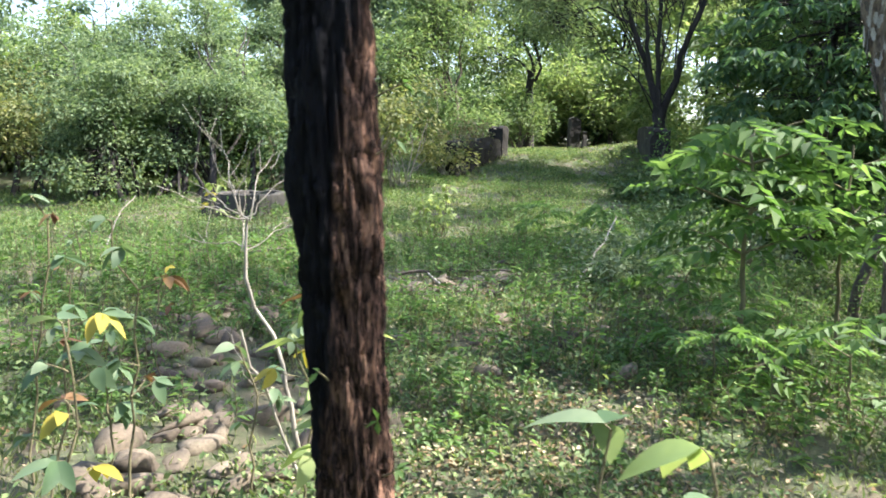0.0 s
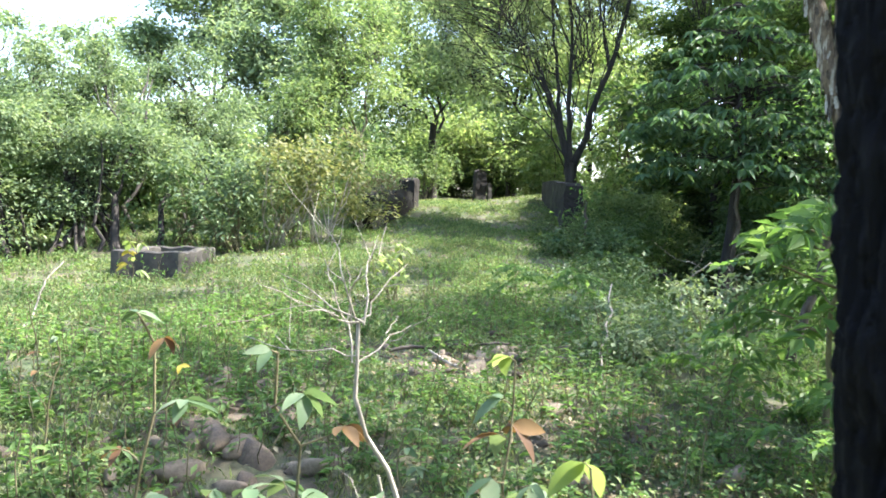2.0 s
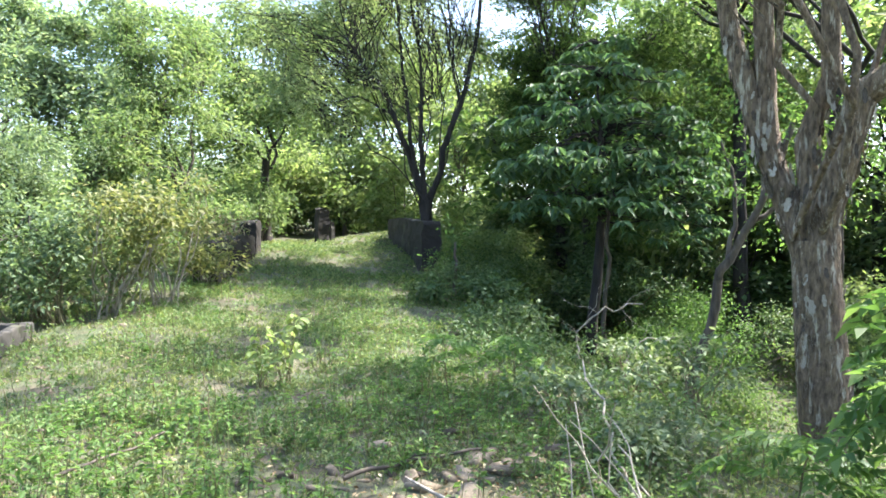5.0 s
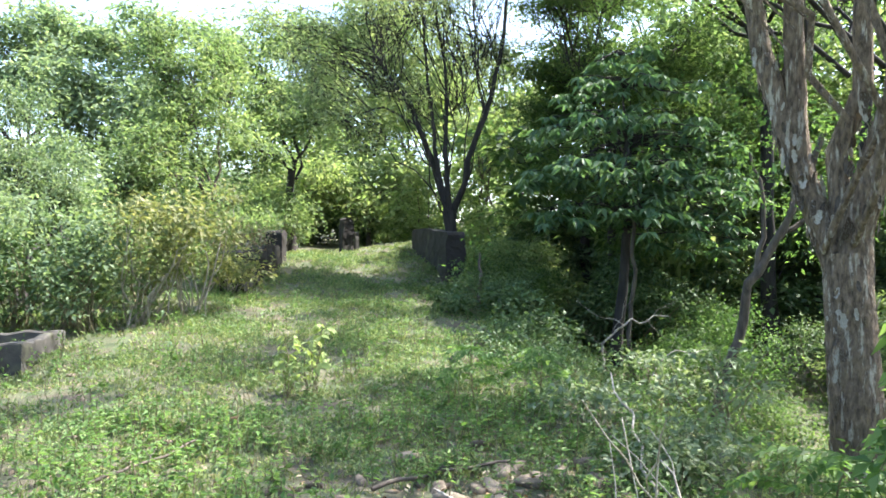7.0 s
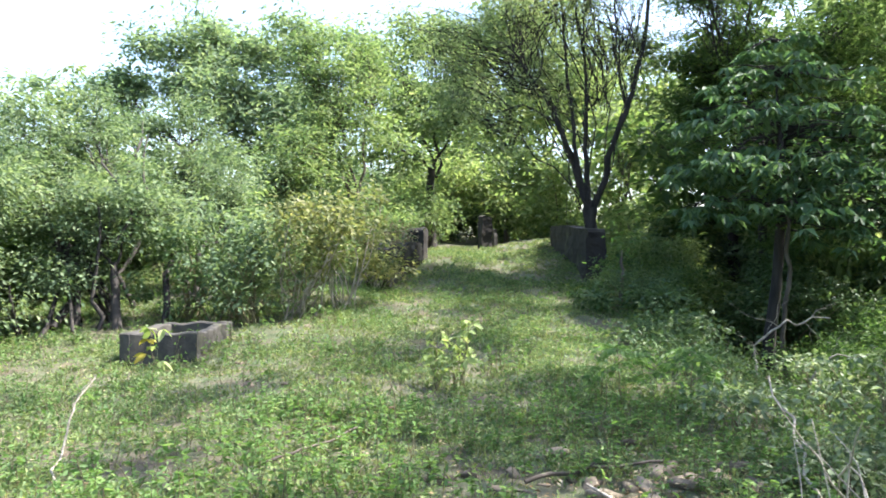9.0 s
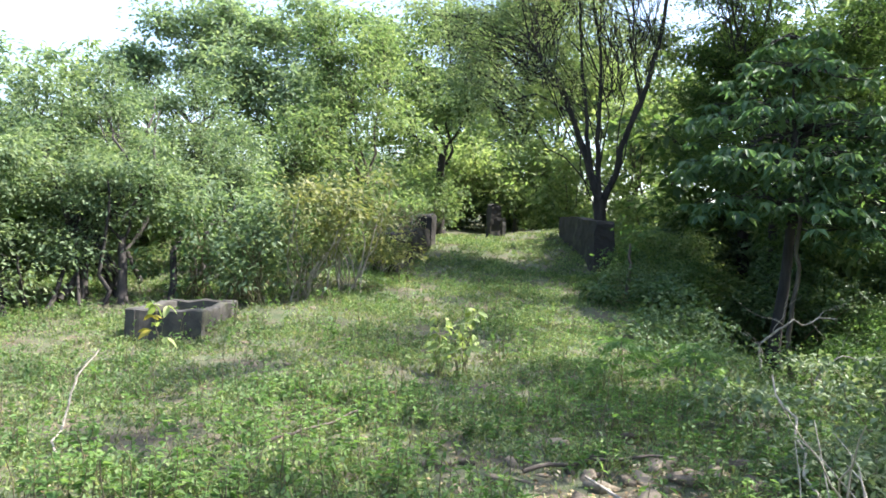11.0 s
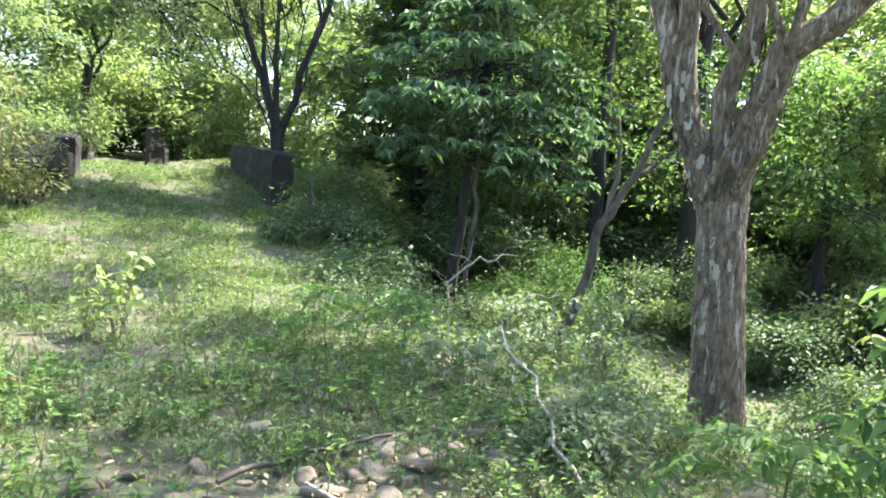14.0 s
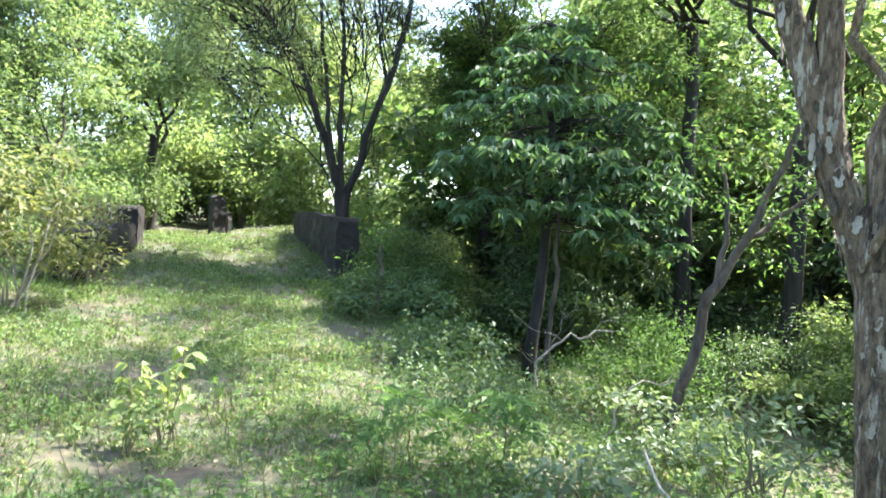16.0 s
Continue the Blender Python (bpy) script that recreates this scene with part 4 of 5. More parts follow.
def build_herbs():
    rng = np.random.default_rng(22)
    p = np.concatenate([field(rng, 40000, -10, 8, 1.8, 26, 0.8), field(np.random.default_rng(32), 5500, -8, 8, -5, 1.8, 0.7)])
    x, y = p[:, 0], p[:, 1]
    clump = np.sin(2.3 * x + 1.1 * np.sin(1.9 * y)) * np.sin(2.0 * y + 1.3 * np.sin(1.5 * x)) + rng.normal(0, 0.35, len(p))
    p = p[clump > -0.3]
    n = len(p)
    tall = rng.uniform(0.02, 0.13, n)
    per = 8
    c = np.repeat(p, per, 0)
    off = rng.normal(0, 0.045, (len(c), 3))
    c = c + off * np.array([1, 1, 0])
    c[:, 2] += np.repeat(tall, per) * rng.uniform(0.25, 1.0, len(c))
    along = unit(off) + np.array([0, 0, 0.25])
    d = np.hypot(c[:, 0] + 1.6, c[:, 1] - 2.5)
    L = rng.uniform(0.018, 0.05, len(c)) * np.clip(0.8 + 0.05 * d, 1, 1.9)
    v, f = leaf_cloud(c, along, rng.normal(0, 0.35, (len(c), 3)) + np.array([0, 0, 1]), L, L * 0.5, 0.15)
    tagged(mesh_np("herbs", v, f, M_HERB), "low broad-leaved weeds growing through the grass", "herbs", kind="stuff")


def build_litter():
    rng = np.random.default_rng(23)
    p = np.concatenate([field(rng, 12000, -8, 8, 1.8, 24, 0.8), field(np.random.default_rng(33), 1500, -8, 8, -5, 1.8, 0.7)])
    q = np.array([[0.4, 6.6], [0.5, 4.9], [0.5, 3.9], [0.2, 2.9], [0.9, 3.3]])[rng.integers(5, size=4200)] + rng.normal(0, 0.55, (4200, 2))
    p = np.concatenate([p, np.stack([q[:, 0], q[:, 1], height(q[:, 0], q[:, 1])], 1)])
    n = len(p)
    p[:, 2] += rng.uniform(0.005, 0.04, n)
    L = rng.uniform(0.022, 0.055, n)
    v, f = leaf_cloud(p, rng.normal(0, 1, (n, 3)) * np.array([1, 1, 0.25]), rng.normal(0, 0.35, (n, 3)) + np.array([0, 0, 1]), L, L * 0.5, 0.1)
    tagged(mesh_np("leaf_litter", v, f, M_DRYLEAF), "dry brown fallen leaves scattered on the soil", "leaf litter", kind="stuff")


def hollow_herbs():
    rng = np.random.default_rng(24)
    p = np.stack([rng.uniform(4, 17, 3400), rng.uniform(5, 20, 3400), np.zeros(3400)], 1)
    c = np.repeat(p, 7, 0)
    off = rng.normal(0, 0.12, (len(c), 3))
    c = c + off * np.array([1, 1, 0])
    c[:, 2] = height(c[:, 0], c[:, 1]) + rng.uniform(0.02, 0.12, len(c))
    L = rng.uniform(0.06, 0.14, len(c))
    v, f = leaf_cloud(c, unit(off) + np.array([0, 0, 0.2]), rng.normal(0, 0.35, (len(c), 3)) + np.array([0, 0, 1]), L, L * 0.5, 0.15)
    # The dark leaf colour paints the hollow's shade onto these herbs.
    tagged(mesh_np("undergrowth", v, f, M_DARKFEATHER), "low herbs darkened in colour for the shade of the hollow", "undergrowth", kind="stuff")


def tall_weeds():
    """Clumps of upright leafy weeds up to a forearm tall."""
    rng = np.random.default_rng(26)
    p = np.concatenate([field(rng, 1500, -8, 4.5, 3.2, 20, 0.6), field(np.random.default_rng(27), 1100, -3.5, 3, 3.4, 9.5, 0.3)])
    lv, st = [], []
    for q in p:
        tall = rng.uniform(0.07, 0.3)
        e = q + np.array([rng.normal(0, 0.04), rng.normal(0, 0.04), tall])
        st.append(tube(np.stack([q, (q + e) / 2 + rng.normal(0, 0.01, 3), e]), [0.004, 0.003, 0.002], 3))
        n = rng.integers(8, 16)
        u = rng.uniform(0.25, 1.0, n)[:, None]
        a = rng.uniform(0, 6.28, n)
        along = np.stack([np.cos(a), np.sin(a), rng.uniform(-0.2, 0.7, n)], 1)
        L = rng.uniform(0.04, 0.09, n) * (1.2 - 0.5 * u[:, 0])
        lv.append(leaf_cloud(q + (e - q) * u, along, np.tile([[0, 0, 1.0]], (n, 1)) + rng.normal(0, 0.3, (n, 3)), L, L * rng.uniform(0.25, 0.5), 0.25))
    v, f = joined(lv)
    tagged(mesh_np("weed_foliage", v, f, M_FERN), "upright light green weeds in the clearing", "weeds", kind="stuff")
    v, f = joined(st)
    tagged(mesh_np("weed_stems", v, f, M_STEM), "thin stems of upright weeds", "weeds", kind="stuff")


tall_weeds()


def dry_stalks():
    rng = np.random.default_rng(25)
    p = field(rng, 700, -6, 5, 4, 18, 0.5)
    chunks = []
    for q in p:
        e = q + np.array([rng.normal(0, 0.05), rng.normal(0, 0.05), rng.uniform(0.15, 0.42)])
        chunks.append(tube(bent(q, e, 4, 0.25, rng), np.linspace(0.005, 0.003, 4), 3))
    v, f = joined(chunks)
    tagged(mesh_np("dry_stalks", v, f, M_STEM), "thin dry weed stalks standing in the grass", "stalks", kind="stuff")
    n = 5
    at = np.repeat(p[::2], n, 0)
    at[:, 2] += rng.uniform(0.1, 0.4, len(at))
    L = rng.uniform(0.04, 0.08, len(at))
    v, f = leaf_cloud(at, rng.normal(0, 1, (len(at), 3)), rng.normal(0, 0.4, (len(at), 3)) + np.array([0, 0, 1]), L, L * 0.4, 0.2)
    tagged(mesh_np("weed_leaves", v, f, M_FERN), "small light green leaves on thin weed stalks", "weeds", kind="stuff")


build_grass()
dry_stalks()
hollow_herbs()
build_herbs()
build_litter()

# ---- bushes ----
for x, y, r, h_, m_, lab, s in (
    (-1.75, 15.9, 0.95, 2.1, M_PALE, "yellow-green shrub with thin bare stems", 1), (-0.9, 16.4, 0.9, 2.1, M_PALE, "yellow-green shrub before a ruined wall", 2), (-2.5, 15.4, 0.8, 1.9, M_SILVER, "grey-green shrub on thin stems", 3), (-2.9, 15.9, 0.9, 2.2, M_SILVER, "grey-green shrub on thin bare stems", 4), (0.0, 19.1, 0.55, 1.25, M_PALE, "pale pinkish creeper over a ruined wall", 6), (-1.7, 17.6, 1.0, 2.4, M_FEATHER, "green shrub behind the clearing", 7),
    (-3.6, 16.2, 0.9, 1.5, M_BUSH, "low shaded shrub beneath trees", 8)):
    bush("shrub", lab, (x, y), r, h_, m_, M_TWIG if m_ is M_PALE else M_STEM, int(80 * r), 22, 0.13, 0.11, 0.5, 0.2, 100 + s, 12, 0.35, category="shrub")
for x, y, r, h_, m_, lab, s in (
    (3.1, 11.2, 0.9, 0.34, M_BUSH, "light green bush with bright leaves", 15), (3.9, 13.2, 0.9, 0.6, M_BUSH, "bright green bush beside the hollow", 16), (4.6, 15.4, 0.9, 0.6, M_BUSH, "bush below the large-leaved tree", 17), (5.3, 17.3, 1.0, 0.9, M_BUSH, "green bush beside the ruined wall", 18),
    # The two hollow bushes get dark leaves, so shade is in their colour.
    (1.6, 6.7, 0.55, 0.4, M_SUNBUSH, "low weedy bush over stones", 21), (4.6, 10.8, 0.9, 0.3, M_DARKFEATHER, "hollow bush with leaves darkened for shade", 18), (5.6, 6.6, 0.8, 0.9, M_BUSH, "sunlit white-green bush beside a tree", 23), (6.6, 6.9, 0.9, 1.5, M_BUSH, "sunlit bush beside the big tree", 24), (7.4, 11.5, 1.1, 1.0, M_DARKFEATHER, "bush in the hollow, leaves darkened for shade", 27), (8.8, 13.6, 1.4, 2.2, M_FERN, "green bush under the trees", 27), (6.6, 18.6, 1.2, 2.0, M_DARKFEATHER, "dark bush behind the large-leaved tree", 28), (9.6, 17.6, 1.5, 2.8, M_BUSH, "tall bush in the wood", 29), (10.8, 13.0, 1.3, 1.8, M_BUSH, "wood edge bush on the far bank", 30), (10.0, 10.2, 1.0, 1.2, M_BUSH, "bush on the far bank", 31), (12.0, 9.0, 1.2, 1.7, M_BUSH, "mottled bush on the far bank", 32), (8.8, 8.2, 0.8, 0.9, M_BUSH, "low bush on the far bank", 33), (8.2, 21.5, 1.3, 2.4, M_YELLOW, "sunlit bush behind the ruined wall", 34), (9.8, 24.5, 1.6, 3.0, M_YELLOW, "tall sunlit bush at the wood edge", 35)):
    bush("bush", lab, (x, y), r, h_, m_, M_STEM, int(125 * r * max(0.7, h_)), 30, 0.14, (0.06, 0.09, 0.12)[s % 3], 0.5, 0.15, 200 + s, 10, 0.02)


# Sun on these pale bushes is painted in by the brighter leaf material.
for x, y, r, h_, lab, s in ((1.85, 7.9, 0.45, 0.3, "low pale bush on the stony rim", 1), (3.2, 7.9, 0.62, 0.72, "pale-leaved umbrella-shaped bush over a dark hollow", 2), (3.4, 9.0, 0.6, 0.62, "pale-leaved bush with thin bare stems", 3), (2.3, 8.9, 0.45, 0.36, "small sunlit pale-leaved bush in grass", 4), (5.9, 6.3, 0.6, 0.9, "sunlit pale-leaved bush beside a tree", 6)):
    bush("bush", lab, (x, y), r, h_, M_SUNBUSH, M_STEM, int(46 * r), 16, 0.1, 0.075, 0.5, 0.2, 260 + s, 10, 0.7, flat=0.35)


# Pale leaves, coloured brighter than the shrubs so they look sunlit.
bush("sapling", "bright young sapling with pale green leaves", (-0.02, 10.75), 0.15, 0.75, M_LEAFPALE, M_STEM, 9, 8, 0.08, 0.085, 0.5, 0.1, 280, 5, 0.15, category="sapling")
bush("sapling", "bright young sapling with pale sunlit leaves", (-0.3, 10.6), 0.18, 0.5, M_LEAFPALE, M_STEM, 8, 8, 0.08, 0.085, 0.5, 0.1, 281, 5, 0.05, category="sapling")


# Bushes in a light leaf colour that brightens the bank like sunlight.
for x, y, r, h_, s in ((11.6, 10.0, 1.0, 1.6, 1), (13.4, 9.3, 1.2, 2.2, 2), (12.9, 12.6, 1.2, 2.0, 3), (10.8, 11.9, 0.9, 1.3, 4), (14.6, 12.2, 1.3, 2.4, 5), (15.0, 8.6, 1.3, 2.4, 6)):
    bush("bush", "yellow-green bush coloured as if sunlit on the far bank", (x, y), r, h_, M_YELLOW, M_STEM, int(70 * r), 32, 0.16, 0.12, 0.5, 0.2, 290 + s, 8, 0.05)


def thicket():
    """Undergrowth that closes the view between the far trunks."""
    rng = np.random.default_rng(31)
    kinds = [bush("thicket", "dense undergrowth at the foot of the wood", (300 + 5 * i, 0), 1.7, 2.6, m, M_DARKBARK, 95, 26, 0.26, 0.26, 0.5, 0.15, 300 + i, 6, 0.0, "undergrowth") for i, m in enumerate((M_BUSH, M_YELLOW, M_DARKFEATHER, M_SILVER))]
    spots = []
    for ang in np.concatenate([np.arange(-180, -45, 8.0), np.arange(-45, 85, 3.4), np.arange(85, 180, 8.0)]):
        a = radians(ang)
        d = (20 if ang < -14 else (34 if ang < 26 else 21)) + rng.uniform(-1.5, 3)
        if abs(ang) > 110:
            d = 13 + rng.uniform(-1, 2)
        spots.append((math.sin(a) * d, 3 + math.cos(a) * d))
        if -35 < ang < 75:
            spots.append((math.sin(a) * (d + 6), 3 + math.cos(a) * (d + 6)))
    for i, (x, y) in enumerate(spots):
        m = pose(x, y, ground_z(x, y), 0, 0, rng.uniform(0, 360))
        k = i % 4 if i < 4 else rng.choice(4, p=(0.4, 0.25, 0.2, 0.15))
        c = kinds[i] if i < 4 else copy_thing(kinds[k], m)
        c.matrix_basis = m @ Matrix.Diagonal((rng.uniform(0.8, 1.3), rng.uniform(0.8, 1.3), rng.uniform(0.55, 1.5), 1))


thicket()

# ---- small plants, twigs and sticks near the path ----
def leaf_mesh(name, m, slim=0.5, fold=0.2, droop=0.35):
    """A single broad leaf one unit long, with a midrib fold, a pointed tip and a drooping end."""
    ks = np.linspace(0, 1, 7)
    w = slim * 0.5 * np.sin(np.pi * ks ** 0.8) ** 0.8 * (1 - 0.1 * ks)
    v, f = [], []
    for k, ww in zip(ks, w):
        z = -droop * k * k
        v += [(k, -ww, z + ww * fold), (k, 0, z), (k, ww, z + ww * fold)]
    for i in range(6):
        a = i * 3
        f += [(a, a + 3, a + 4, a + 1), (a + 1, a + 4, a + 5, a + 2)]
    me = bpy.data.meshes.new(name)
    me.from_pydata(v, [], f)
    me.polygons.foreach_set("use_smooth", np.ones(len(f), bool))
    me.materials.append(m)
    return me


LEAVES = {"green": leaf_mesh("leaf", M_LEAF), "pale": leaf_mesh("leaf", M_LEAFPALE), "yellow": leaf_mesh("leaf", M_LEAFYELLOW), "red": leaf_mesh("leaf", M_LEAFRED)}


def put_leaf(parent, kind, at, heading, pitch, size, roll=0.0):
    ob = new("leaf", LEAVES[kind])
    ob.parent = parent
    ob.location, ob.rotation_euler, ob.scale = at, (roll, -pitch, heading), (size, size, size)
    return ob


def big_leaves():
    """The large drooping leaves of the young tree that stand out one by one, in whorls at the twig ends."""
    rng = np.random.default_rng(61)
    t = next(o for o in scene.objects if o.name.startswith("broadleaf_tree"))
    kinds = [leaf_mesh("leaf", M_BIG, 0.36, 0.25, d) for d in (0.25, 0.5, 0.8)]
    o = np.array(t.location)
    tiers = ((7.9, 15.9, 6.3, 0.9, 14), (7.8, 15.8, 5.6, 1.5, 32), (7.4, 15.6, 4.75, 1.9, 52), (8.8, 15.0, 4.3, 1.2, 22), (6.9, 15.2, 3.75, 1.9, 50), (8.6, 14.7, 3.45, 1.4, 30), (6.9, 14.9, 2.9, 1.7, 44), (8.5, 14.3, 2.6, 1.0, 16))
    twigs, cloud = [], []
    lone = 0
    for x, y, z, r, count in tiers:
        hub = np.array([7.9, 16.0, z - 0.1])
        for _ in range(int(count * 1.5)):
            a, q = rng.uniform(0, 6.28), math.sqrt(rng.uniform(0.05, 1.0))
            p = np.array([x + math.cos(a) * r * q, y + math.sin(a) * r * q, z - 0.36 * q * q + rng.normal(0.0, 0.14)])
            if rng.random() < 0.4:
                twigs.append(tube(bent(hub, p, 6, 0.2, rng, 0.12), np.linspace(0.022, 0.006, 6), 4))
            n = int(rng.integers(7, 11))
            for j in range(n):
                h = a + (j - n / 2) * 6.28 / n + rng.normal(0, 0.2)
                s = rng.uniform(0.2, 0.33)
                down = rng.uniform(0.05, 0.75)
                if rng.random() < 0.12 and lone < 290:
                    lone += 1
                    ob = new("leaf", kinds[rng.integers(3)])
                    ob.parent = t
                    ob.location, ob.scale = p - o, (s, s, s)
                    ob.rotation_euler = (rng.normal(0, 0.25), down, h)
                else:
                    cloud.append((p - o, (math.cos(h), math.sin(h), -math.tan(down * 0.75)), s))
    v, f = joined(twigs)
    tagged(mesh_np("twig_spray", v - o, f, M_DARKBARK, t), kind="stuff")
    pos, along = np.array([c[0] for c in cloud]), np.array([c[1] for c in cloud])
    L = np.array([c[2] for c in cloud])
    v, f = leaf_cloud(pos, along, rng.normal(0, 0.25, (len(L), 3)) + np.array([0, 0, 1.0]), L, L * 0.36, 0.3)
    tagged(mesh_np("foliage", v, f, M_BIG, t), kind="stuff")


big_leaves()


def broad_plant(label, base, tip, seed, tufts=4, size=0.09, kinds=("green",), stem=0.006, bare=0.45, stemm=None):
    """A thin-stemmed weed with tufts of broad leaves in threes and fives up its stem."""
    rng = np.random.default_rng(seed)
    bx, by = base
    o = np.array([bx, by, ground_z(bx, by)])
    t = thing("broad_leaved_plant", label, "plant", tuple(o))
    line = bent((0, 0, -0.04), np.array(tip) - o, 10, 0.25, rng)
    v, f = tube(line, np.linspace(stem, stem * 0.55, 10), 6)
    mesh_np("stem", v, f, stemm or M_STEM, t, True)
    for k in range(tufts):
        u = bare + (1 - bare) * k / max(1, tufts - 1)
        p = line[min(9, int(u * 9))]
        d = rng.uniform(0, 6.28)
        q = p + np.array([math.cos(d), math.sin(d), 0.5]) * (rng.uniform(0.03, 0.13) if k < tufts - 1 else 0.02)
        v, f = tube(bent(p, q, 4, 0.2, rng), np.linspace(stem * 0.5, stem * 0.25, 4), 5)
        mesh_np("stalk", v, f, stemm or M_STEM, t, True)
        kind = kinds[k % len(kinds)]
        n = rng.integers(3, 6)
        for j in range(n):
            put_leaf(t, kind if rng.random() < 0.85 or kind == "pale" else "green", q, d + (j - n / 2) * 0.85 + rng.normal(0, 0.25), rng.uniform(-0.7, 0.25), size * rng.uniform(0.6, 1.15), rng.normal(0, 0.4))
    return t


for lab, base, tip, s, tufts, size, kinds in (
    ("slender weed with green and reddish broad leaves", (-1.1, 2.62), (-1.12, 2.57, 1.24), 1, 5, 0.075, ("green", "red", "green")),
    ("slender weed with dark wilted tip leaves", (-1.5, 2.75), (-1.46, 2.7, 1.3), 2, 4, 0.06, ("red", "green")),
    ("low weed with green and ochre broad leaves", (-0.98, 2.05), (-1.0, 1.98, 1.02), 3, 5, 0.075, ("green", "green", "yellow", "green", "red")),
    ("weed with yellow and green broad leaves", (-1.2, 2.3), (-1.17, 2.35, 0.98), 4, 4, 0.075, ("green", "yellow", "green")),
    ("red-tipped weed with pale stem and broad leaves", (-0.4, 2.85), (-0.46, 2.85, 1.17), 5, 7, 0.09, ("green", "pale", "green", "yellow", "green", "red", "red")),
    ("weed with a bright yellow leaf tuft", (-0.52, 2.6), (-0.5, 2.58, 0.9), 6, 3, 0.075, ("green", "yellow")),
    ("weed with sunlit pale broad leaves", (-0.3, 2.4), (-0.38, 2.43, 1.0), 7, 4, 0.1, ("pale",)),
    ("weed with broad grey-green leaves", (0.35, 1.6), (0.38, 1.56, 0.93), 8, 3, 0.13, ("pale", "green", "pale")),
    ("weed with broad pale green leaves", (0.53, 1.45), (0.55, 1.44, 0.93), 9, 3, 0.13, ("pale", "pale", "green", "green")),
    ("small weed with heart-shaped leaves", (-1.3, 2.95), (-1.32, 2.95, 0.75), 10, 5, 0.07, ("green",)),
    ("small weed with green leaves beside stones", (-0.75, 3.0), (-0.8, 3.0, 0.7), 11, 4, 0.07, ("green",)),
    ("bright sapling with pale green leaves in grass", (0.0, 10.7), (0.06, 10.6, 1.1), 12, 11, 0.13, ("pale",)),
    ("bright sapling with pale leaves", (-0.2, 10.9), (-0.28, 10.85, 0.95), 13, 10, 0.12, ("pale",)),
    ("weed with yellow leaves before a stone tank", (-3.4, 11.4), (-3.5, 11.5, 0.95), 14, 6, 0.16, ("pale", "yellow", "pale", "yellow", "pale")),
    ("leafless weed stem with dry tip", (-1.0, 8.5), (-1.12, 8.6, 0.88), 15, 1, 0.05, ("red",)),
    ("thin bare weed stem with few leaves", (-1.3, 12.2), (-1.5, 12.3, 1.15), 16, 2, 0.08, ("green",)),
    ("low plant with large green leaves at a tree foot", (4.25, 7.15), (4.2, 7.1, -0.02), 21, 3, 0.22, ("green",)),
    ("leafy young plant with whorls of large sunlit leaves", (6.0, 6.95), (5.95, 6.95, 0.75), 22, 5, 0.22, ("pale",)),
    ("low plant with large leaves beside a tree foot", (4.6, 6.9), (4.65, 6.85, -0.1), 23, 3, 0.2, ("green",)),
    ("small weed with a tuft of fresh leaves", (-0.6, 4.2), (-0.58, 4.2, 0.55), 17, 3, 0.07, ("green",)),
    ("thin bare weed stem", (-2.6, 5.5), (-2.7, 5.55, 0.95), 18, 1, 0.05, ("red",)),
    ("thin weed with small leaves", (-2.3, 4.6), (-2.25, 4.6, 0.9), 19, 3, 0.05, ("green", "red")),
    ("thin weed with yellow leaf", (-1.75, 4.6), (-1.7, 4.65, 0.75), 20, 2, 0.06, ("red", "yellow")),
):
    near = base[1] < 3.1
    broad_plant(lab, base, tip, s, tufts + (2 if near else 0), size * (1.3 if near else 1.0), kinds)


def stick(name, label, pts, r0, r1, seed, twigs=(), m=None, wander=0.15):
    """A dry stick through points, with side twigs given as (share of length, dx, dy, dz)."""
    rng = np.random.default_rng(seed)
    pts = np.asarray(pts, float)
    o = pts[0]
    t = thing(name, label, "branch", tuple(o))
    line = np.concatenate([bent(pts[i], pts[i + 1], 6, wander, rng)[(1 if i else 0):] for i in range(len(pts) - 1)])
    v, f = tube(line - o, np.linspace(r0, r1, len(line)), 7)
    mesh_np("stick", v, f, m or M_TWIG, t, True)
    for u, dx, dy, dz in twigs:
        a = line[int(u * (len(line) - 1))]
        e = a + np.array([dx, dy, dz])
        s = bent(a, e, 7, 0.35, rng)
        v, f = tube(s - o, np.linspace(r1 * 0.6, r1 * 0.2, 7), 5)
        tw = mesh_np("twig", v, f, m or M_TWIG, t, True)
        for _ in range(2):
            b0 = s[rng.integers(2, 6)]
            e2 = b0 + np.array([dx, dy, dz]) * 0.45 + rng.normal(0, 0.09, 3)
            v, f = tube(bent(b0, e2, 5, 0.3, rng) - o, np.linspace(r1 * 0.3, r1 * 0.15, 5), 4)
            mesh_np("twiglet", v, f, m or M_TWIG, tw, True)
    return t


stick("bare_sapling", "bleached leafless sapling with a spray of twigs", [(-0.6, 3.38, 0.02), (-0.7, 3.4, 0.5), (-0.88, 3.43, 1.19)], 0.013, 0.007, 1,
      [(1, -0.12, 0.0, 0.4), (1, -0.3, 0.1, 0.16), (1, 0.18, 0.1, 0.2), (1, -0.25, -0.15, 0.1), (1, 0.08, 0.25, 0.3), (0.9, 0.2, 0.1, 0.12), (0.95, -0.12, 0.2, 0.3), (0.9, -0.3, 0.25, 0.05), (1, 0.05, -0.15, 0.3)])
stick("bare_sapling", "thin bleached stem leaning among weeds", [(-0.55, 3.2, 0.0), (-0.68, 3.15, 0.35), (-0.82, 3.1, 0.75)], 0.009, 0.005, 2, [(0.6, -0.12, 0, 0.2)])
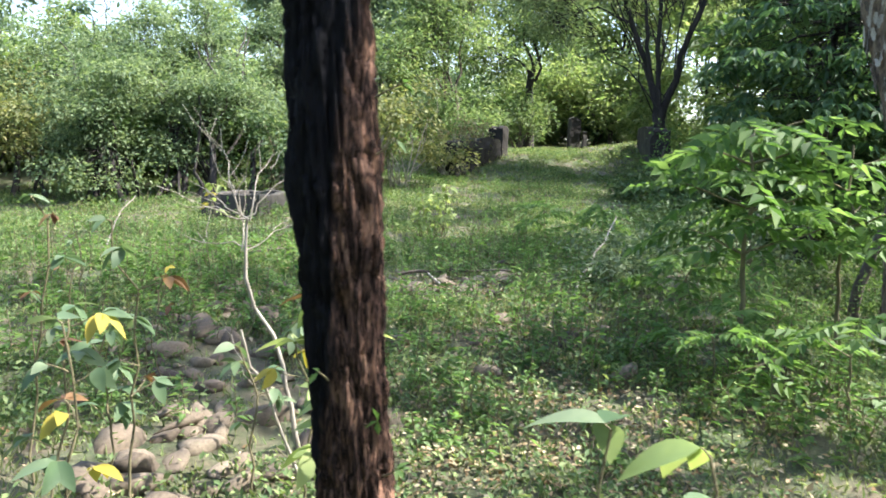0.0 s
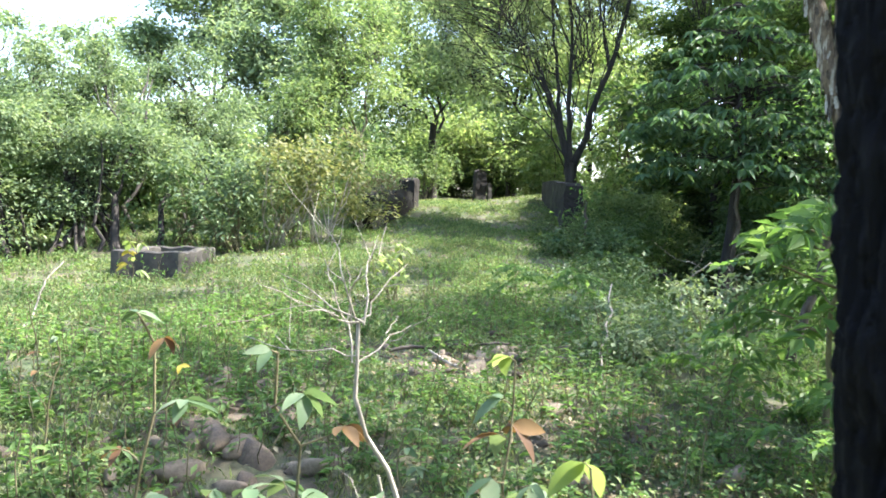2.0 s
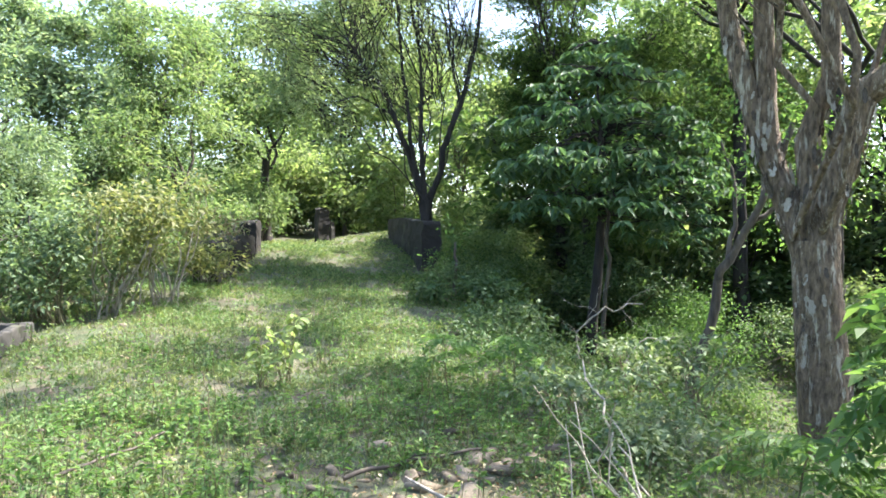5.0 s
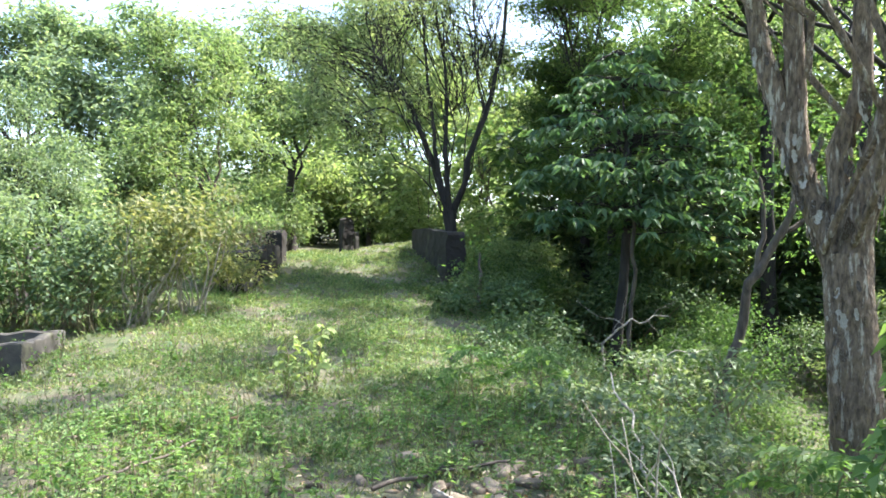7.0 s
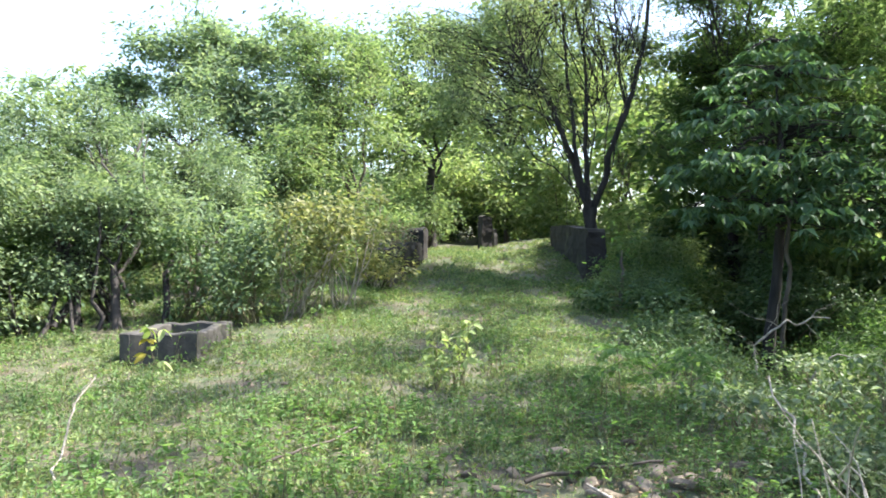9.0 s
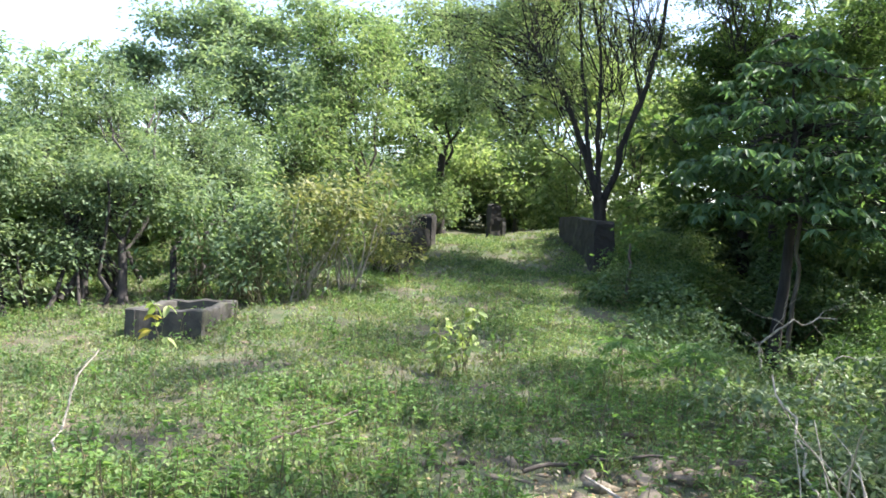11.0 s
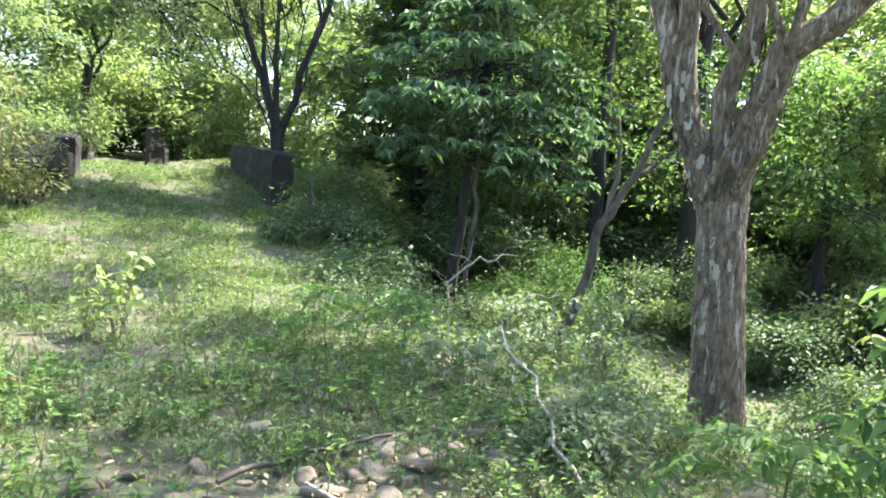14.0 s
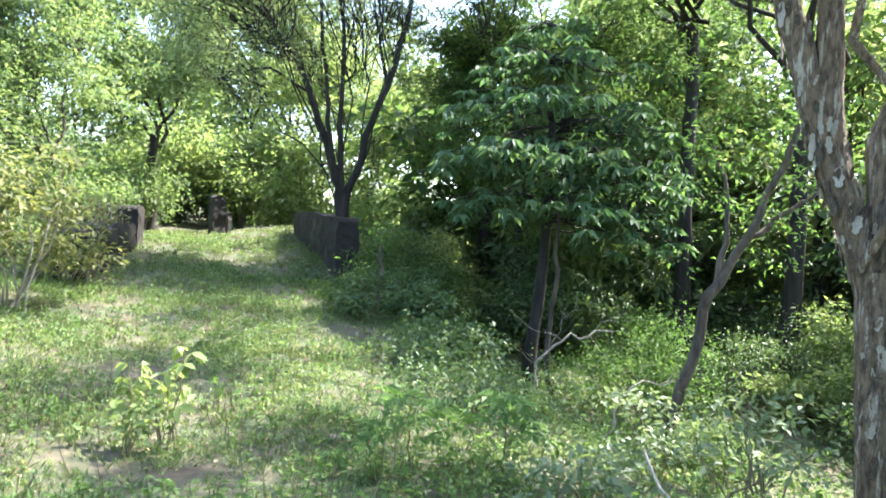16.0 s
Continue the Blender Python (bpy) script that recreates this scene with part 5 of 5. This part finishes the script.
stick("dry_cane", "pale bent dry cane standing in grass", [(-3.3, 7.3, 0.25), (-3.5, 7.75, 0.42), (-3.45, 8.1, 0.75), (-3.35, 8.3, 0.95)], 0.011, 0.006, 3, [(0.7, 0.1, 0.05, 0.2), (0.85, 0.1, 0, 0.15)])
stick("dry_cane", "long pale leaning stick over bushes", [(1.0, 5.7, 0.25), (1.35, 6.6, 0.62), (1.76, 7.57, 0.95)], 0.013, 0.007, 4)
stick("fallen_branch", "dry grey branch lying in grass", [(-2.1, 7.7, 0.42), (-1.8, 7.9, 0.46), (-1.4, 8.3, 0.5)], 0.014, 0.007, 5, [(0.6, 0.05, 0.15, 0.08)], M_BARK)
stick("fallen_branch", "short dark dead branch on stones", [(-0.4, 7.1, 0.4), (0.1, 7.2, 0.42), (0.7, 7.25, 0.42)], 0.016, 0.01, 6, [(0.5, 0.15, -0.2, 0.06)], M_BARK)
stick("fallen_branch", "short pale stick on stones", [(0.05, 6.3, 0.42), (-0.1, 6.75, 0.45)], 0.013, 0.008, 7)
stick("dead_branch", "pale tangled dead branch below a tree", [(5.2, 12.6, -0.1), (5.0, 12.5, 0.5), (5.4, 12.3, 0.9), (5.9, 12.0, 0.95)], 0.022, 0.01, 8, [(0.3, -0.4, 0, 0.4), (0.5, 0.2, -0.1, 0.5), (0.6, -0.6, 0.1, 0.25), (0.8, 0.3, 0, -0.3), (0.9, 0.3, -0.2, 0.25)], M_TWIG, 0.4)
stick("dead_branch", "grey tangled dead twigs above the hollow", [(4.2, 10.4, 0.0), (4.35, 10.3, 0.5), (4.9, 10.1, 0.7)], 0.014, 0.006, 9, [(0.4, -0.3, 0, 0.35), (0.6, 0.2, 0, 0.3), (0.9, 0.3, 0, 0.15)], M_TWIG, 0.4)


def leaning_tree(label, pts, r0, r1, seed, forks=(), tufts=24):
    rng = np.random.default_rng(seed)
    pts = np.asarray(pts, float)
    pts[0][2] = ground_z(pts[0][0], pts[0][1]) - 0.1
    o = pts[0]
    t = thing("thin_tree", label, "tree", tuple(o))
    line = np.concatenate([bent(pts[i], pts[i + 1], 8, 0.2, rng)[(1 if i else 0):] for i in range(len(pts) - 1)])
    v, f = tube(line - o, np.linspace(r0, r1, len(line)), 10, 0.06, rng)
    mesh_np("trunk", v, f, M_BARK, t, True)
    ends = [line[-1]]
    for u, e in forks:
        s = bent(line[int(u * (len(line) - 1))], e, 8, 0.3, rng)
        v, f = tube(s - o, np.linspace(r1 * 1.1, r1 * 0.5, 8), 8, 0.06, rng)
        mesh_np("limb", v, f, M_BARK, t, True)
        ends.append(s[-1])
    c = np.concatenate([e + rng.normal(0, 0.5 if tufts > 10 else 0.2, (tufts, 3)) for e in ends])
    v, f = spray(rng, c, 26, 0.22, 0.5, 0.1, 0.45, 0.3)
    tagged(mesh_np("crown", v - o, f, M_FERN, t), kind="stuff")


leaning_tree("thin leaning tree with pale peeling bark", [(6.5, 11.6, 0), (6.75, 11.3, 1.3), (7.2, 10.85, 2.6), (7.5, 10.6, 3.7)], 0.085, 0.04, 1, [(0.45, (6.9, 11.4, 3.5)), (0.6, (8.1, 10.6, 3.0))])
leaning_tree("thin grey young tree beside a dark trunk", [(7.65, 15.2, 0), (7.6, 15.2, 1.6), (7.55, 15.2, 3.6)], 0.05, 0.03, 2)
leaning_tree("thin dark young tree at the rim", [(4.8, 16.8, 0), (4.85, 16.8, 1.1), (4.9, 16.9, 1.9)], 0.05, 0.025, 3, (), 5)


def frond_mesh(name, pairs, size):
    """A feather-shaped leaf one unit long: a rib with opposite leaflets."""
    rng = np.random.default_rng(pairs)
    u = np.linspace(0.18, 0.97, pairs)
    pos, along = [], []
    for k in u:
        for s in (-1, 1):
            pos.append((k, 0, 0.12 * k - 0.35 * k * k))
            along.append((0.55, s, 0.0 - 0.35 * rng.random()))
    pos.append((1, 0, -0.23))
    along.append((1, 0, -0.4))
    n = len(pos)
    L = size * rng.uniform(0.8, 1.15, n)
    v, f = leaf_cloud(np.array(pos), np.array(along, float), np.tile([[0, 0, 1.0]], (n, 1)) + rng.normal(0, 0.2, (n, 3)), L, L * 0.52, 0.25)
    rib = np.stack([np.linspace(0, 1, 6), np.zeros(6), 0.12 * np.linspace(0, 1, 6) - 0.35 * np.linspace(0, 1, 6) ** 2], 1)
    rv, rf = tube(rib, np.linspace(0.012, 0.005, 6), 3)
    tri = np.concatenate([rf[:, [0, 1, 2]], rf[:, [0, 2, 3]]])
    v, f = joined([(v, f), (rv, tri)])
    me = bpy.data.meshes.new(name)
    me.from_pydata(v.tolist(), [], f.tolist())
    me.materials.append(M_FERN)
    return me


FRONDS = [frond_mesh("frond", 6, 0.3), frond_mesh("frond", 7, 0.28), frond_mesh("frond", 5, 0.33)]


def feather_sapling(label, base, tall, n, seed, spread=0.5, stem=0.014, size=0.34, low=0.3):
    """A sapling with feather-shaped leaves on side branches."""
    rng = np.random.default_rng(seed)
    bx, by = base
    o = np.array([bx, by, ground_z(bx, by)])
    t = thing("feather_leaf_sapling", label, "sapling", tuple(o))
    line = bent((0, 0, -0.06), (rng.normal(0, 0.06), rng.normal(0, 0.06), tall), 12, 0.15, rng)
    v, f = tube(line, np.linspace(stem, stem * 0.4, 12), 7)
    mesh_np("stem", v, f, M_STEM, t, True)
    per = 5
    for k in range(max(1, n // per)):
        u = low + (1 - low) * k / max(1, n // per - 1)
        p = line[int(min(0.999, u) * 11)]
        d = k * 2.4 + rng.normal(0, 0.3)
        reach = spread * (1.15 - 0.75 * u) * rng.uniform(0.7, 1.2)
        q = p + np.array([math.cos(d) * reach, math.sin(d) * reach, reach * 0.35])
        s = bent(p, q, 6, 0.15, rng)
        v, f = tube(s, np.linspace(stem * 0.5, stem * 0.2, 6), 5)
        mesh_np("side_branch", v, f, M_STEM, t, True)
        for j in range(per):
            a = s[min(5, 1 + j)]
            ob = new("frond", FRONDS[rng.integers(3)])
            ob.parent = t
            sc = size * rng.uniform(0.75, 1.2)
            ob.location, ob.scale = a, (sc, sc, sc)
            ob.rotation_euler = (rng.normal(0, 0.35), rng.uniform(-0.35, 0.35), d + (j - 2) * 0.75 + rng.normal(0, 0.3))
    return t


feather_sapling("fresh green sapling with feathery compound leaves", (1.85, 4.6), 1.5, 65, 1, 0.6, 0.02, 0.37, 0.5)
feather_sapling("fresh green sapling with drooping compound leaves", (2.55, 4.8), 1.45, 35, 2, 0.6, 0.016, 0.34, 0.58)
feather_sapling("small green sapling with compound leaves", (1.75, 5.5), 0.6, 30, 3, 0.45, 0.009, 0.28)
feather_sapling("small green sapling with compound leaves in shade", (2.2, 3.9), 0.6, 15, 4, 0.55, 0.009, 0.28)
feather_sapling("low green sapling with compound leaves", (1.55, 4.1), 0.45, 20, 5, 0.45, 0.008, 0.26)
feather_sapling("low green sapling at the tree foot", (4.3, 6.7), 0.3, 25, 6, 0.4, 0.009, 0.3)
feather_sapling("low green sapling beside the hollow", (2.3, 5.0), 0.2, 25, 7, 0.4, 0.009, 0.24)
feather_sapling("low light green sapling in the clearing", (1.35, 9.3), 0.62, 25, 8, 0.36, 0.009, 0.24, 0.5)
feather_sapling("low light green sapling beside a dead twig", (1.95, 9.0), 0.66, 25, 9, 0.36, 0.009, 0.24, 0.5)
